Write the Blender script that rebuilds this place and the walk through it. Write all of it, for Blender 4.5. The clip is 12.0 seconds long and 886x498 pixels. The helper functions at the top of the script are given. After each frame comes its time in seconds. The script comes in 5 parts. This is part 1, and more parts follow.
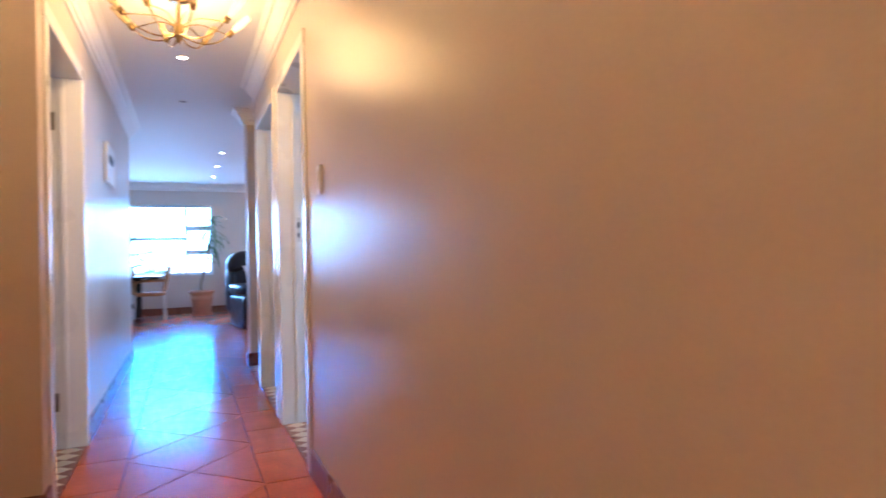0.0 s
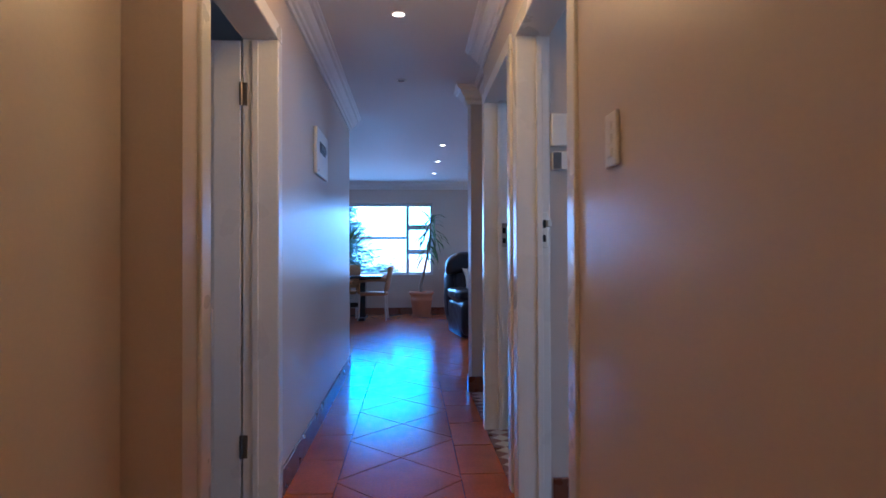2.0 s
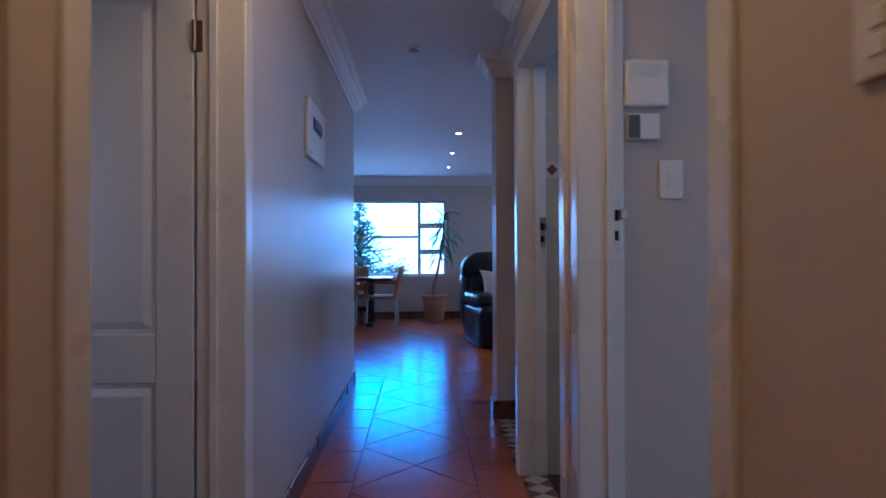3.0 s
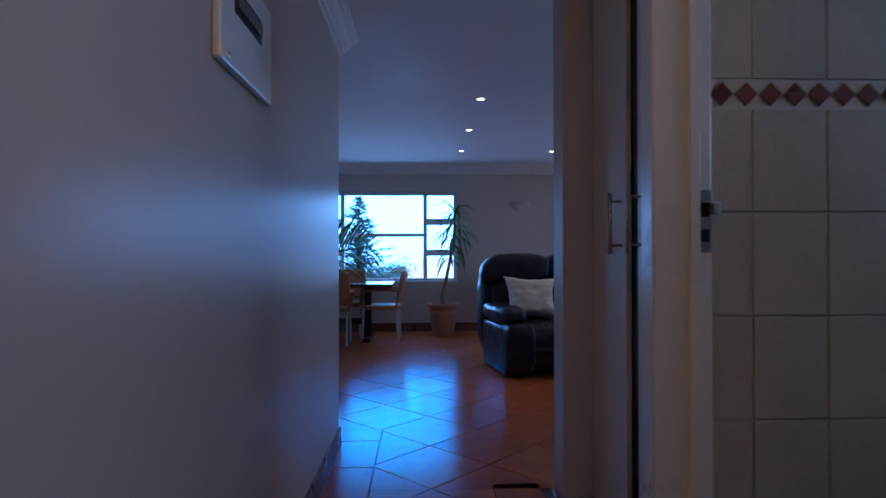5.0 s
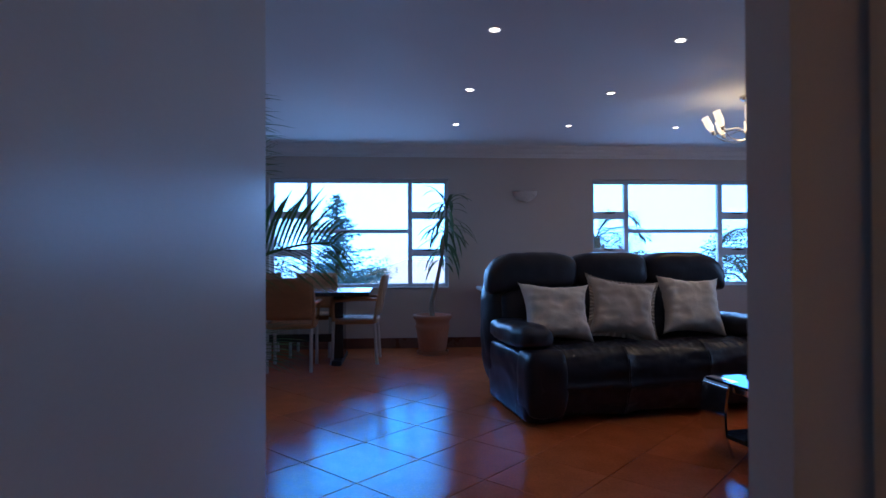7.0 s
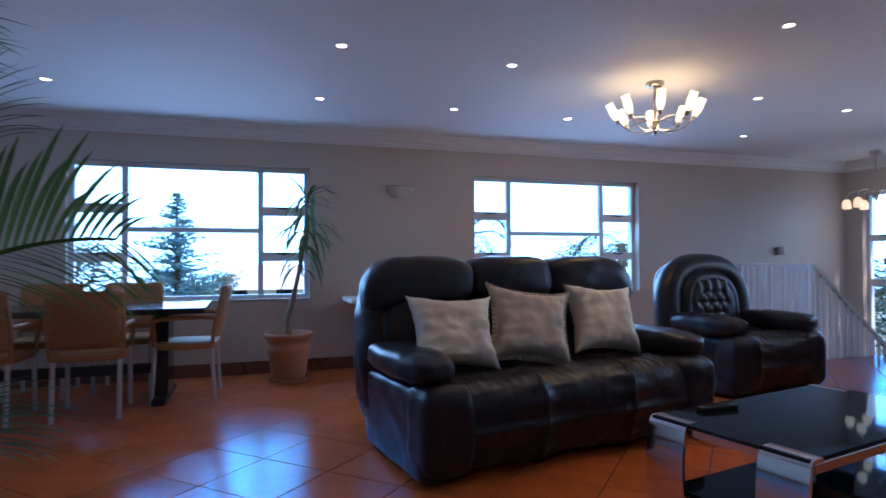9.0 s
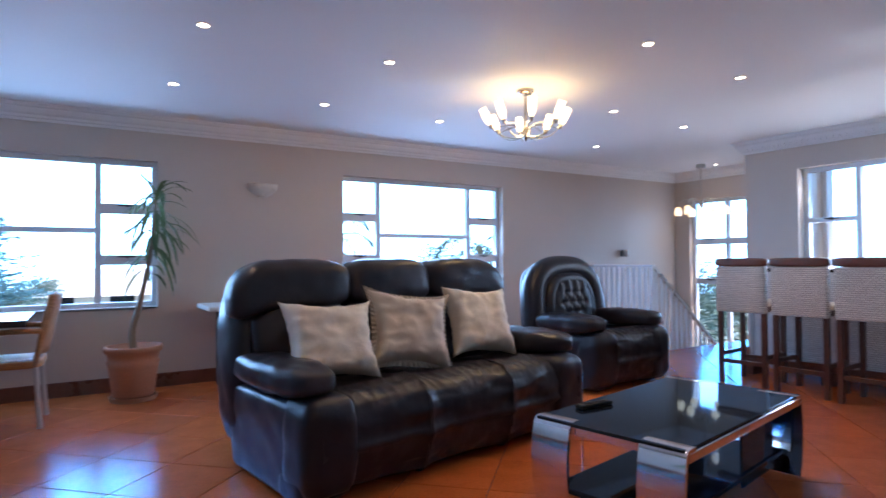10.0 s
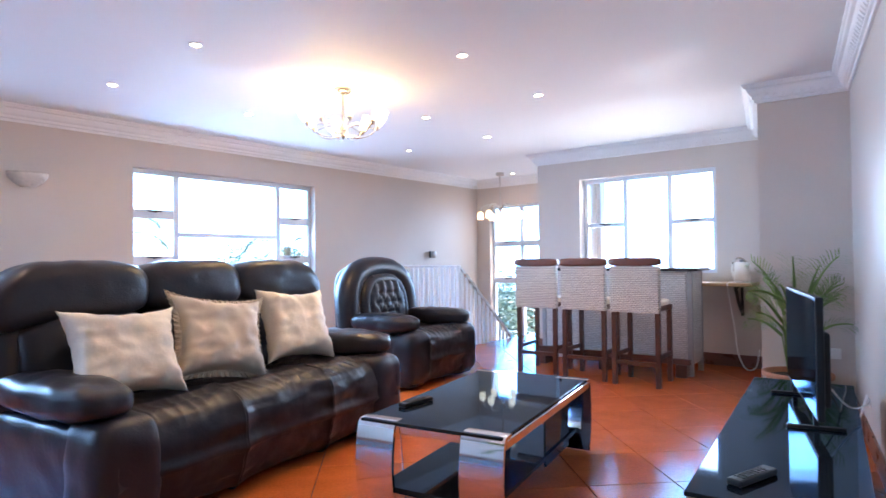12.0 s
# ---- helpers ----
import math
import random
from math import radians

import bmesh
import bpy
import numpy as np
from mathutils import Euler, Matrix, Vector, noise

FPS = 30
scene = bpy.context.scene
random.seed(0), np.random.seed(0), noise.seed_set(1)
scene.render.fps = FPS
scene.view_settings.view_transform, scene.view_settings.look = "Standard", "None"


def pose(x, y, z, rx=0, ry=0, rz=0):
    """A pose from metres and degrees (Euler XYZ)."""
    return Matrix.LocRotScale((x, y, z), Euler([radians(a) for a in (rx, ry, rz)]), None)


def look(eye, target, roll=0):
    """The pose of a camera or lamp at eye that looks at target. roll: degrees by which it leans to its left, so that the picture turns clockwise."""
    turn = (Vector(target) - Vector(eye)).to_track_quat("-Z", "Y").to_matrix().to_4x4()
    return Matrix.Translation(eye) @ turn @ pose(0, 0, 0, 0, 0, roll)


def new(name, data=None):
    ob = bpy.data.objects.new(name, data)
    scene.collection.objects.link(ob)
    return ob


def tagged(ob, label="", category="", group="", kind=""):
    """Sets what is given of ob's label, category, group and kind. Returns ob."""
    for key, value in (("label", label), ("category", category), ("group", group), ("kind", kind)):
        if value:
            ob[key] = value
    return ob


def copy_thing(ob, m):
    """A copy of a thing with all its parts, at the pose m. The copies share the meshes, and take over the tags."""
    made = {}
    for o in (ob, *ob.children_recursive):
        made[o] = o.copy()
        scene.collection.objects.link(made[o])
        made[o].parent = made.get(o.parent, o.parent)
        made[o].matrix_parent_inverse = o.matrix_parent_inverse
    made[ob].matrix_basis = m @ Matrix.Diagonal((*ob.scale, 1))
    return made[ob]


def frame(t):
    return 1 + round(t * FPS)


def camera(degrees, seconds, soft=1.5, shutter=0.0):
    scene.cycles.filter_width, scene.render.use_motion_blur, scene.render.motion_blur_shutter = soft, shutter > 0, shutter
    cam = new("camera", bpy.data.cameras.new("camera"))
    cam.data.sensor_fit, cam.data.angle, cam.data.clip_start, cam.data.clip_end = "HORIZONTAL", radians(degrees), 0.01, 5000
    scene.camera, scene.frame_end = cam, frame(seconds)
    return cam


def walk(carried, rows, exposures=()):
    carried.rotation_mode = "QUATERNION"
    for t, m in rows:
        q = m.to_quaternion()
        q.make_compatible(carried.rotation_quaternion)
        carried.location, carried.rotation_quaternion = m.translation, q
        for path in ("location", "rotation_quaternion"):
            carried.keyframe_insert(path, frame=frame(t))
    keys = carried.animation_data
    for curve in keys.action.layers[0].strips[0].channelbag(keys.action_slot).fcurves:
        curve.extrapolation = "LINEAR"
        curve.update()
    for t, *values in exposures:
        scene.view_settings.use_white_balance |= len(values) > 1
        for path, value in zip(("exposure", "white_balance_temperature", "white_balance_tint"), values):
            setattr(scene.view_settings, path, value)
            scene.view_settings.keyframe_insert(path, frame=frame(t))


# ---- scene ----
cam = camera(74.2, 12.0, shutter=0.5)
PATH = [
    (0, (0.363, -1.173, 1.029), (1.167, 0.658, 1.043), -1.2),
    (0.5, (0.398, -0.986, 1.035), (0.925, 0.943, 1.059), -0.8),
    (1, (0.423, -0.714, 1.04), (0.765, 1.256, 1.062), -0.6),
    (1.5, (0.46, -0.359, 1.075), (0.645, 1.632, 1.093), -0.4),
    (2, (0.427, 0.009, 1.09), (0.538, 2.006, 1.109), -0.2),
    (2.5, (0.415, 0.364, 1.088), (0.517, 2.361, 1.105), -0.0),
    (3, (0.405, 0.731, 1.104), (0.48, 2.73, 1.121), -0.2),
    (3.2, (0.395, 0.871, 1.093), (0.46, 2.87, 1.109), -0.2),
    (4.8, (0.348, 2.105, 1.135), (0.407, 4.104, 1.133), 0.1),
    (5, (0.327, 2.239, 1.134), (0.399, 4.238, 1.148), -0.1),
    (5.5, (0.33, 2.642, 1.112), (0.404, 4.64, 1.127), -0.1),
    (6, (0.324, 3.001, 1.119), (0.399, 5.0, 1.133), -0.1),
    (6.5, (0.281, 3.392, 1.123), (0.369, 5.39, 1.138), -0.1),
    (8.3, (0.305, 4.472, 1.089), (0.728, 6.426, 1.125), -0.3),
    (8.5, (0.304, 4.572, 1.094), (0.784, 6.513, 1.129), -0.2),
    (9, (0.316, 4.766, 1.115), (0.929, 6.67, 1.148), -0.2),
    (9.5, (0.29, 4.868, 1.125), (1.107, 6.693, 1.156), -0.3),
    (10, (0.258, 4.938, 1.119), (1.307, 6.64, 1.157), -0.4),
    (10.5, (0.257, 4.987, 1.118), (1.471, 6.576, 1.156), -0.4),
    (11, (0.255, 5.012, 1.125), (1.6, 6.492, 1.162), -0.4),
    (11.5, (0.231, 5.013, 1.123), (1.685, 6.385, 1.159), -0.5),
    (12, (0.22, 5.019, 1.114), (1.762, 6.293, 1.152), -0.6),
]
EXPOSURES = [(0, 1.78, 5600, 19), (0.6, 1.4, 5350, 19), (1.5, 0.63, 5250, 20), (2.3, 0.28, 5150, 21), (3.0, 0.0, 5050, 22), (5.0, -0.6, 5200, 23), (6.5, -0.7, 5400, 25), (8.5, -0.3, 6100, 25), (9.5, 0.35, 6500, 25), (10.5, 1.15, 6900, 25), (11.5, 1.72, 7100, 25), (12, 1.8, 7200, 25)]
walk(cam, [(t, look(e, g, r)) for t, e, g, r in PATH], EXPOSURES)

# ---- world, sun and large lights ----
world = bpy.data.worlds.new("world")
scene.world = world
world.use_nodes = True
wn = world.node_tree.nodes
sky = wn.new("ShaderNodeTexSky")
sky.sky_type, sky.sun_disc = "NISHITA", False
sky.sun_elevation, sky.sun_rotation = radians(55), radians(200)
sky.air_density, sky.dust_density = 1.0, 3.0
world.node_tree.links.new(sky.outputs[0], wn["Background"].inputs[0])
wn["Background"].inputs[1].default_value = 0.15


def sun_lamp():
    data = bpy.data.lights.new("sun", "SUN")
    data.energy, data.angle, data.color = 5.0, radians(10), (1.0, 0.96, 0.9)
    ob = new("sun", data)
    ob.matrix_world = pose(0, 0, 30, 35, 0, 20)
    return ob


def area_lamp(x, y, z, rx, rz, w, h, watts, color):
    data = bpy.data.lights.new("window_and_fill_daylight", "AREA")
    data.shape, data.size, data.size_y, data.energy, data.color = "RECTANGLE", w, h, watts, color
    ob = new("window_and_fill_daylight", data)
    ob.matrix_world = pose(x, y, z, rx, 0, rz)
    return ob


def point_lamp(x, y, z, watts, color, radius):
    data = bpy.data.lights.new("bulb_and_fill_light", "POINT")
    data.energy, data.color, data.shadow_soft_size = watts, color, radius
    ob = new("bulb_and_fill_light", data)
    ob.location = (x, y, z)
    return ob


def spot_lamp(x, y, z, watts):
    data = bpy.data.lights.new("downlight_beam", "SPOT")
    data.energy, data.color, data.shadow_soft_size = watts, (1.0, 0.80, 0.55), 0.03
    data.spot_size, data.spot_blend = radians(105), 0.9
    ob = new("downlight_beam", data)
    ob.location = (x, y, z)
    return ob


DAY = (0.27, 0.56, 1.0)
WARM = (1.0, 0.60, 0.21)
sun_lamp()
area_lamp(-0.22, 10.90, 1.36, -72, 0, 2.0, 1.2, 42, DAY)
area_lamp(3.67, 10.90, 1.36, -72, 0, 2.0, 1.2, 42, DAY)
area_lamp(-3.3, 10.90, 1.36, -72, 0, 2.0, 1.2, 32, DAY)
area_lamp(6.86, 7.45, 1.5, -80, -90, 1.4, 1.0, 22, (0.75, 0.88, 1.0))
area_lamp(8.24, 10.0, 0.9, -80, -90, 1.0, 1.9, 7, (0.8, 0.9, 1.0))
point_lamp(0.348, 2.20, 2.20, 9, WARM, 0.2)
# next two: unseen fill lamps, added to brighten the near hall walls
point_lamp(0.36, 1.30, 2.36, 3.2, WARM, 0.06)
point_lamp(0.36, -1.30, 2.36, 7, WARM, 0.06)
# Side-room windows are unseen; this daylight is added to brighten doors, walls and tiles.
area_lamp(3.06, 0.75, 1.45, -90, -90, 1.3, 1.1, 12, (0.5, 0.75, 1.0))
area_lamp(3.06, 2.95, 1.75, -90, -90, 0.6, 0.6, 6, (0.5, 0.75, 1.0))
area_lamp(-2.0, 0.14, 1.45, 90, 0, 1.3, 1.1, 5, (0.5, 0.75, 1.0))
for x, y in ((0.82, 8.34), (1.98, 7.20), (3.17, 7.28), (4.29, 7.38)):
    spot_lamp(x, y, 2.40, 12)
point_lamp(3.15, 8.41, 2.05, 10, (1.0, 0.75, 0.34), 0.14)

# ---- materials ----


def mat(name, color, rough=0.5, metal=0.0, thin=0.0, var=0.12, scale=6.0, fine=60.0, bump=0.02, spec=0.5, ior=1.5, emit=0.0, coat=0.0, island=0.0, stretch=(1, 1, 1), glow=None, wander=0.18):
    """A procedural surface: base colour with broad stains and fine grain, roughness that wanders, and a fine relief."""
    m = bpy.data.materials.new(name)
    m.use_nodes = True
    nt = m.node_tree
    n, lk = nt.nodes, nt.links
    b = n["Principled BSDF"]
    b.inputs["Metallic"].default_value = metal
    b.inputs["Specular IOR Level"].default_value = spec
    b.inputs["Coat Weight"].default_value = coat
    b.inputs["IOR"].default_value = ior
    geo = n.new("ShaderNodeNewGeometry")
    mp = n.new("ShaderNodeMapping")
    mp.inputs["Scale"].default_value = stretch
    lk.new(geo.outputs["Position"], mp.inputs["Vector"])
    big, small = n.new("ShaderNodeTexNoise"), n.new("ShaderNodeTexNoise")
    big.inputs["Scale"].default_value, big.inputs["Detail"].default_value = scale, 4
    small.inputs["Scale"].default_value, small.inputs["Detail"].default_value = fine, 3
    lk.new(mp.outputs[0], big.inputs["Vector"])
    lk.new(mp.outputs[0], small.inputs["Vector"])
    add = n.new("ShaderNodeMath")
    add.operation = "ADD"
    lk.new(big.outputs[0], add.inputs[0])
    lk.new(small.outputs[0], add.inputs[1])
    value = n.new("ShaderNodeMapRange")
    value.inputs[1].default_value, value.inputs[2].default_value = 0.6, 1.4
    value.inputs[3].default_value, value.inputs[4].default_value = 1 - var, 1 + var
    lk.new(add.outputs[0], value.inputs[0])
    last = value.outputs[0]
    if island:
        info = n.new("ShaderNodeObjectInfo")
        isl = n.new("ShaderNodeMath")
        isl.operation = "ADD"
        lk.new(info.outputs["Random"], isl.inputs[0])
        lk.new(geo.outputs["Random Per Island"], isl.inputs[1])
        fr = n.new("ShaderNodeMath")
        fr.operation = "FRACT"
        lk.new(isl.outputs[0], fr.inputs[0])
        mr = n.new("ShaderNodeMapRange")
        mr.inputs[3].default_value, mr.inputs[4].default_value = 1 - island, 1 + island
        lk.new(fr.outputs[0], mr.inputs[0])
        mul = n.new("ShaderNodeMath")
        mul.operation = "MULTIPLY"
        lk.new(last, mul.inputs[0])
        lk.new(mr.outputs[0], mul.inputs[1])
        last = mul.outputs[0]
    col = n.new("ShaderNodeVectorMath")
    col.operation = "SCALE"
    col.inputs[0].default_value = color
    lk.new(last, col.inputs["Scale"])
    lk.new(col.outputs[0], b.inputs["Base Color"])
    rr = n.new("ShaderNodeMapRange")
    rr.inputs[1].default_value, rr.inputs[2].default_value = 0.3, 0.7
    rr.inputs[3].default_value, rr.inputs[4].default_value = max(0.02, rough * (1 - wander)), min(1, rough * (1 + wander))
    lk.new(big.outputs[0], rr.inputs[0])
    lk.new(rr.outputs[0], b.inputs["Roughness"])
    if bump:
        bp = n.new("ShaderNodeBump")
        bp.inputs["Strength"].default_value, bp.inputs["Distance"].default_value = 0.6, bump
        lk.new(small.outputs[0], bp.inputs["Height"])
        lk.new(bp.outputs[0], b.inputs["Normal"])
    if thin:
        tl, mx = n.new("ShaderNodeBsdfTranslucent"), n.new("ShaderNodeMixShader")
        mx.inputs[0].default_value = thin
        lk.new(col.outputs[0], tl.inputs["Color"])
        lk.new(b.outputs[0], mx.inputs[1])
        lk.new(tl.outputs[0], mx.inputs[2])
        lk.new(mx.outputs[0], n["Material Output"].inputs[0])
    if emit:
        b.inputs["Emission Color"].default_value = (*(glow or color), 1)
        b.inputs["Emission Strength"].default_value = emit
    return m


def glass_mat():
    m = bpy.data.materials.new("window_glass")
    m.use_nodes = True
    n, lk = m.node_tree.nodes, m.node_tree.links
    n.remove(n["Principled BSDF"])
    mix, tr, gl, fr = n.new("ShaderNodeMixShader"), n.new("ShaderNodeBsdfTransparent"), n.new("ShaderNodeBsdfGlossy"), n.new("ShaderNodeFresnel")
    tr.inputs[0].default_value = (0.97, 0.99, 0.99, 1)
    gl.inputs["Roughness"].default_value = 0.02
    fr.inputs[0].default_value = 1.45
    lk.new(fr.outputs[0], mix.inputs[0])
    lk.new(tr.outputs[0], mix.inputs[1])
    lk.new(gl.outputs[0], mix.inputs[2])
    lk.new(mix.outputs[0], n["Material Output"].inputs[0])
    return m


def weave_mat(name, dark, light, size, rough=0.6):
    """Basket weave of flat strands: crossing waves give colour and relief."""
    m = bpy.data.materials.new(name)
    m.use_nodes = True
    n, lk = m.node_tree.nodes, m.node_tree.links
    b = n["Principled BSDF"]
    tc = n.new("ShaderNodeTexCoord")
    br = n.new("ShaderNodeTexBrick")
    br.offset, br.inputs["Scale"].default_value = 0.5, 1.0
    br.inputs["Brick Width"].default_value, br.inputs["Row Height"].default_value = size * 2.2, size
    br.inputs["Mortar Size"].default_value, br.inputs["Mortar Smooth"].default_value = size * 0.12, 0.6
    br.inputs["Color1"].default_value, br.inputs["Color2"].default_value = (*light, 1), (*[c * 0.82 for c in light], 1)
    br.inputs["Mortar"].default_value = (*dark, 1)
    sep, com = n.new("ShaderNodeSeparateXYZ"), n.new("ShaderNodeCombineXYZ")
    ad = n.new("ShaderNodeMath")
    ad.operation = "ADD"
    lk.new(tc.outputs["Object"], sep.inputs[0])
    lk.new(sep.outputs[0], ad.inputs[0])
    lk.new(sep.outputs[1], ad.inputs[1])
    lk.new(ad.outputs[0], com.inputs[0])
    lk.new(sep.outputs[2], com.inputs[1])
    lk.new(com.outputs[0], br.inputs["Vector"])
    lk.new(br.outputs["Color"], b.inputs["Base Color"])
    bp = n.new("ShaderNodeBump")
    bp.invert = True
    bp.inputs["Strength"].default_value, bp.inputs["Distance"].default_value = 0.8, 0.006
    lk.new(br.outputs["Fac"], bp.inputs["Height"])
    lk.new(bp.outputs[0], b.inputs["Normal"])
    b.inputs["Roughness"].default_value = rough
    return m


def leather_mat():
    m = mat("black_leather", (0.013, 0.0115, 0.017), 0.36, var=0.08, scale=5, fine=45, bump=0.0, spec=0.38)
    n, lk = m.node_tree.nodes, m.node_tree.links
    geo = n.new("ShaderNodeNewGeometry")
    vo, cr = n.new("ShaderNodeTexVoronoi"), n.new("ShaderNodeTexNoise")
    vo.inputs["Scale"].default_value = 160
    cr.inputs["Scale"].default_value, cr.inputs["Detail"].default_value, cr.inputs["Distortion"].default_value = 22, 3, 2.0
    lk.new(geo.outputs["Position"], vo.inputs["Vector"])
    lk.new(geo.outputs["Position"], cr.inputs["Vector"])
    b1, b2 = n.new("ShaderNodeBump"), n.new("ShaderNodeBump")
    b1.inputs["Strength"].default_value, b1.inputs["Distance"].default_value = 0.25, 0.002
    b2.inputs["Strength"].default_value, b2.inputs["Distance"].default_value = 0.22, 0.006
    lk.new(vo.outputs["Distance"], b1.inputs["Height"])
    lk.new(cr.outputs[0], b2.inputs["Height"])
    lk.new(b2.outputs[0], b1.inputs["Normal"])
    lk.new(b1.outputs[0], n["Principled BSDF"].inputs["Normal"])
    return m


def tinted_gloss_mat(m, tint, low, high, ior):
    """A glossy coat over a matt body; tint paints the window blue into its reflections."""
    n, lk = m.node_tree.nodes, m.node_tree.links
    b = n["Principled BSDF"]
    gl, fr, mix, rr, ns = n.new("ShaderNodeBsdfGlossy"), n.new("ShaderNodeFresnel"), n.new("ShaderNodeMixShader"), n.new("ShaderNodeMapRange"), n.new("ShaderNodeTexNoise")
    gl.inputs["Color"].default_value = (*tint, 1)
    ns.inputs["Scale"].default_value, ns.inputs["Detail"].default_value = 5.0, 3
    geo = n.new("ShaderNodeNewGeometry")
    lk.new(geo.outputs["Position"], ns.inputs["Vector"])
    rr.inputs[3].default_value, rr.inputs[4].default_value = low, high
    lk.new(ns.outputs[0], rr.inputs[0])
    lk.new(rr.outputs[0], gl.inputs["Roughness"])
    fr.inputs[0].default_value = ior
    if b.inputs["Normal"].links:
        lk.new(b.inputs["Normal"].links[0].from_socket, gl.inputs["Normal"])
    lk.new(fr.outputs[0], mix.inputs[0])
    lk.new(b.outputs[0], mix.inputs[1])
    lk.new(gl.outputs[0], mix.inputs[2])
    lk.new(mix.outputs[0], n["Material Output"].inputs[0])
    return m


WALL = mat("beige_wall_paint", (0.58, 0.50, 0.44), 0.31, spec=0.13, wander=0.03, var=0.04, scale=2.2, fine=140, bump=0.00025)
CEIL = mat("white_ceiling_paint", (0.80, 0.80, 0.80), 0.7, var=0.02, scale=2, fine=120, bump=0.001)
PLASTER = mat("white_cornice_plaster", (0.78, 0.77, 0.76), 0.6, var=0.04, scale=4, fine=90, bump=0.001)
OUTWALL = mat("outside_plaster", (0.6, 0.55, 0.48), 0.8, var=0.08, scale=2, fine=70, bump=0.004)
# gloss tinted blue so that the floor reflections carry the sky colour
TILE = tinted_gloss_mat(mat("terracotta_floor_tile", (0.58, 0.135, 0.034), 0.5, var=0.2, scale=7, fine=70, bump=0.0012, spec=0.0, island=0.07), (0.13, 0.64, 1.0), 0.13, 0.21, 1.46)
GROUT = mat("dark_floor_grout", (0.055, 0.032, 0.026), 0.85, var=0.2, scale=8, fine=120, bump=0.002)
SKIRT = mat("brown_skirting_tile", (0.16, 0.055, 0.032), 0.3, var=0.2, scale=7, fine=80, bump=0.001)
WHITE = mat("white_gloss_paint", (0.72, 0.70, 0.66), 0.3, var=0.03, scale=3, fine=70, bump=0.0008)
CUPB = mat("cream_cupboard_board", (0.66, 0.58, 0.47), 0.38, var=0.03, scale=2, fine=80, bump=0.0006)
FRAMEM = mat("grey_aluminium_frame", (0.66, 0.68, 0.71), 0.35, 0.1, var=0.04, fine=80, bump=0.0004)
GLASS = glass_mat()
CHROME = mat("polished_chrome", (0.75, 0.75, 0.76), 0.07, 1.0, var=0.03, fine=50, bump=0)
STEEL = mat("brushed_steel", (0.52, 0.49, 0.45), 0.3, 1.0, var=0.06, fine=150, bump=0.0003)
BRASS = mat("aged_brass", (0.32, 0.22, 0.10), 0.28, 1.0, var=0.1, fine=60, bump=0.0003)
BROWNLEATHER = mat("brown_leather", (0.13, 0.045, 0.028), 0.35, var=0.15, scale=12, fine=120, bump=0.0008)
HINGE = mat("worn_steel_hinge", (0.20, 0.17, 0.14), 0.4, 0.9, var=0.15, fine=90, bump=0.0005)
DARKMET = mat("dark_bronze_metal", (0.06, 0.05, 0.045), 0.4, 0.8, var=0.2, fine=80, bump=0.0005)
LEATHER = leather_mat()
CUSH = mat("ivory_brocade_cloth", (0.76, 0.67, 0.54), 0.6, var=0.08, scale=26, fine=60, bump=0.002)
SATIN = mat("taupe_satin_cloth", (0.56, 0.47, 0.37), 0.38, var=0.08, scale=9, fine=300, bump=0.002)
FRINGE = mat("taupe_fringe", (0.46, 0.38, 0.29), 0.8, var=0.25, scale=40, fine=300, bump=0.004)
# blue gloss tint paints the window colour into the reflections
BLACKGLASS = tinted_gloss_mat(mat("black_glass", (0.016, 0.017, 0.017), 0.3, var=0.05, bump=0, spec=0.0), (0.42, 0.68, 1.0), 0.03, 0.05, 1.45)
BLACK = mat("black_plastic_and_shade", (0.014, 0.014, 0.015), 0.42, var=0.1, bump=0.0004, spec=0.25)
# same painted blue in the screen's reflections
SCREEN = tinted_gloss_mat(mat("black_screen", (0.008, 0.008, 0.010), 0.3, var=0.05, bump=0, spec=0.0), (0.36, 0.62, 0.9), 0.05, 0.08, 1.3)
DARKWOOD = mat("dark_stained_wood", (0.10, 0.036, 0.022), 0.35, var=0.35, scale=9, fine=90, bump=0.001, stretch=(4, 4, 0.6))
TABLETOP = mat("dark_gloss_tabletop", (0.03, 0.022, 0.02), 0.12, var=0.2, scale=6, fine=80, bump=0.0003)
ORWICK = weave_mat("orange_brown_wicker", (0.11, 0.035, 0.012), (0.56, 0.24, 0.085), 0.011)
WHWICK = weave_mat("pale_wicker", (0.17, 0.145, 0.12), (0.66, 0.61, 0.55), 0.016)
REEDPOST = mat("grey_painted_post", (0.30, 0.29, 0.29), 0.5, var=0.1, scale=8, fine=80, bump=0.001)
BARPANEL = weave_mat("pale_reed_panel", (0.28, 0.25, 0.23), (0.66, 0.63, 0.60), 0.018)
LEGMET = mat("pale_metal_leg", (0.62, 0.58, 0.53), 0.35, 0.5, var=0.05, bump=0.0003)
TERRA = mat("terracotta_pot", (0.40, 0.17, 0.09), 0.7, var=0.16, scale=9, fine=80, bump=0.002)
SOIL = mat("potting_soil", (0.035, 0.022, 0.015), 0.95, var=0.4, scale=40, fine=160, bump=0.01)
BARK = mat("pale_plant_stem", (0.24, 0.17, 0.12), 0.8, var=0.25, scale=30, fine=120, bump=0.004)
LEAF = mat("green_leaf", (0.08, 0.12, 0.045), 0.4, thin=0.35, var=0.3, scale=12, fine=90, bump=0.001, island=0.3)
YOUNGLEAF = mat("young_palm_leaf", (0.17, 0.27, 0.08), 0.42, thin=0.55, var=0.25, scale=12, fine=90, bump=0.001, island=0.3)
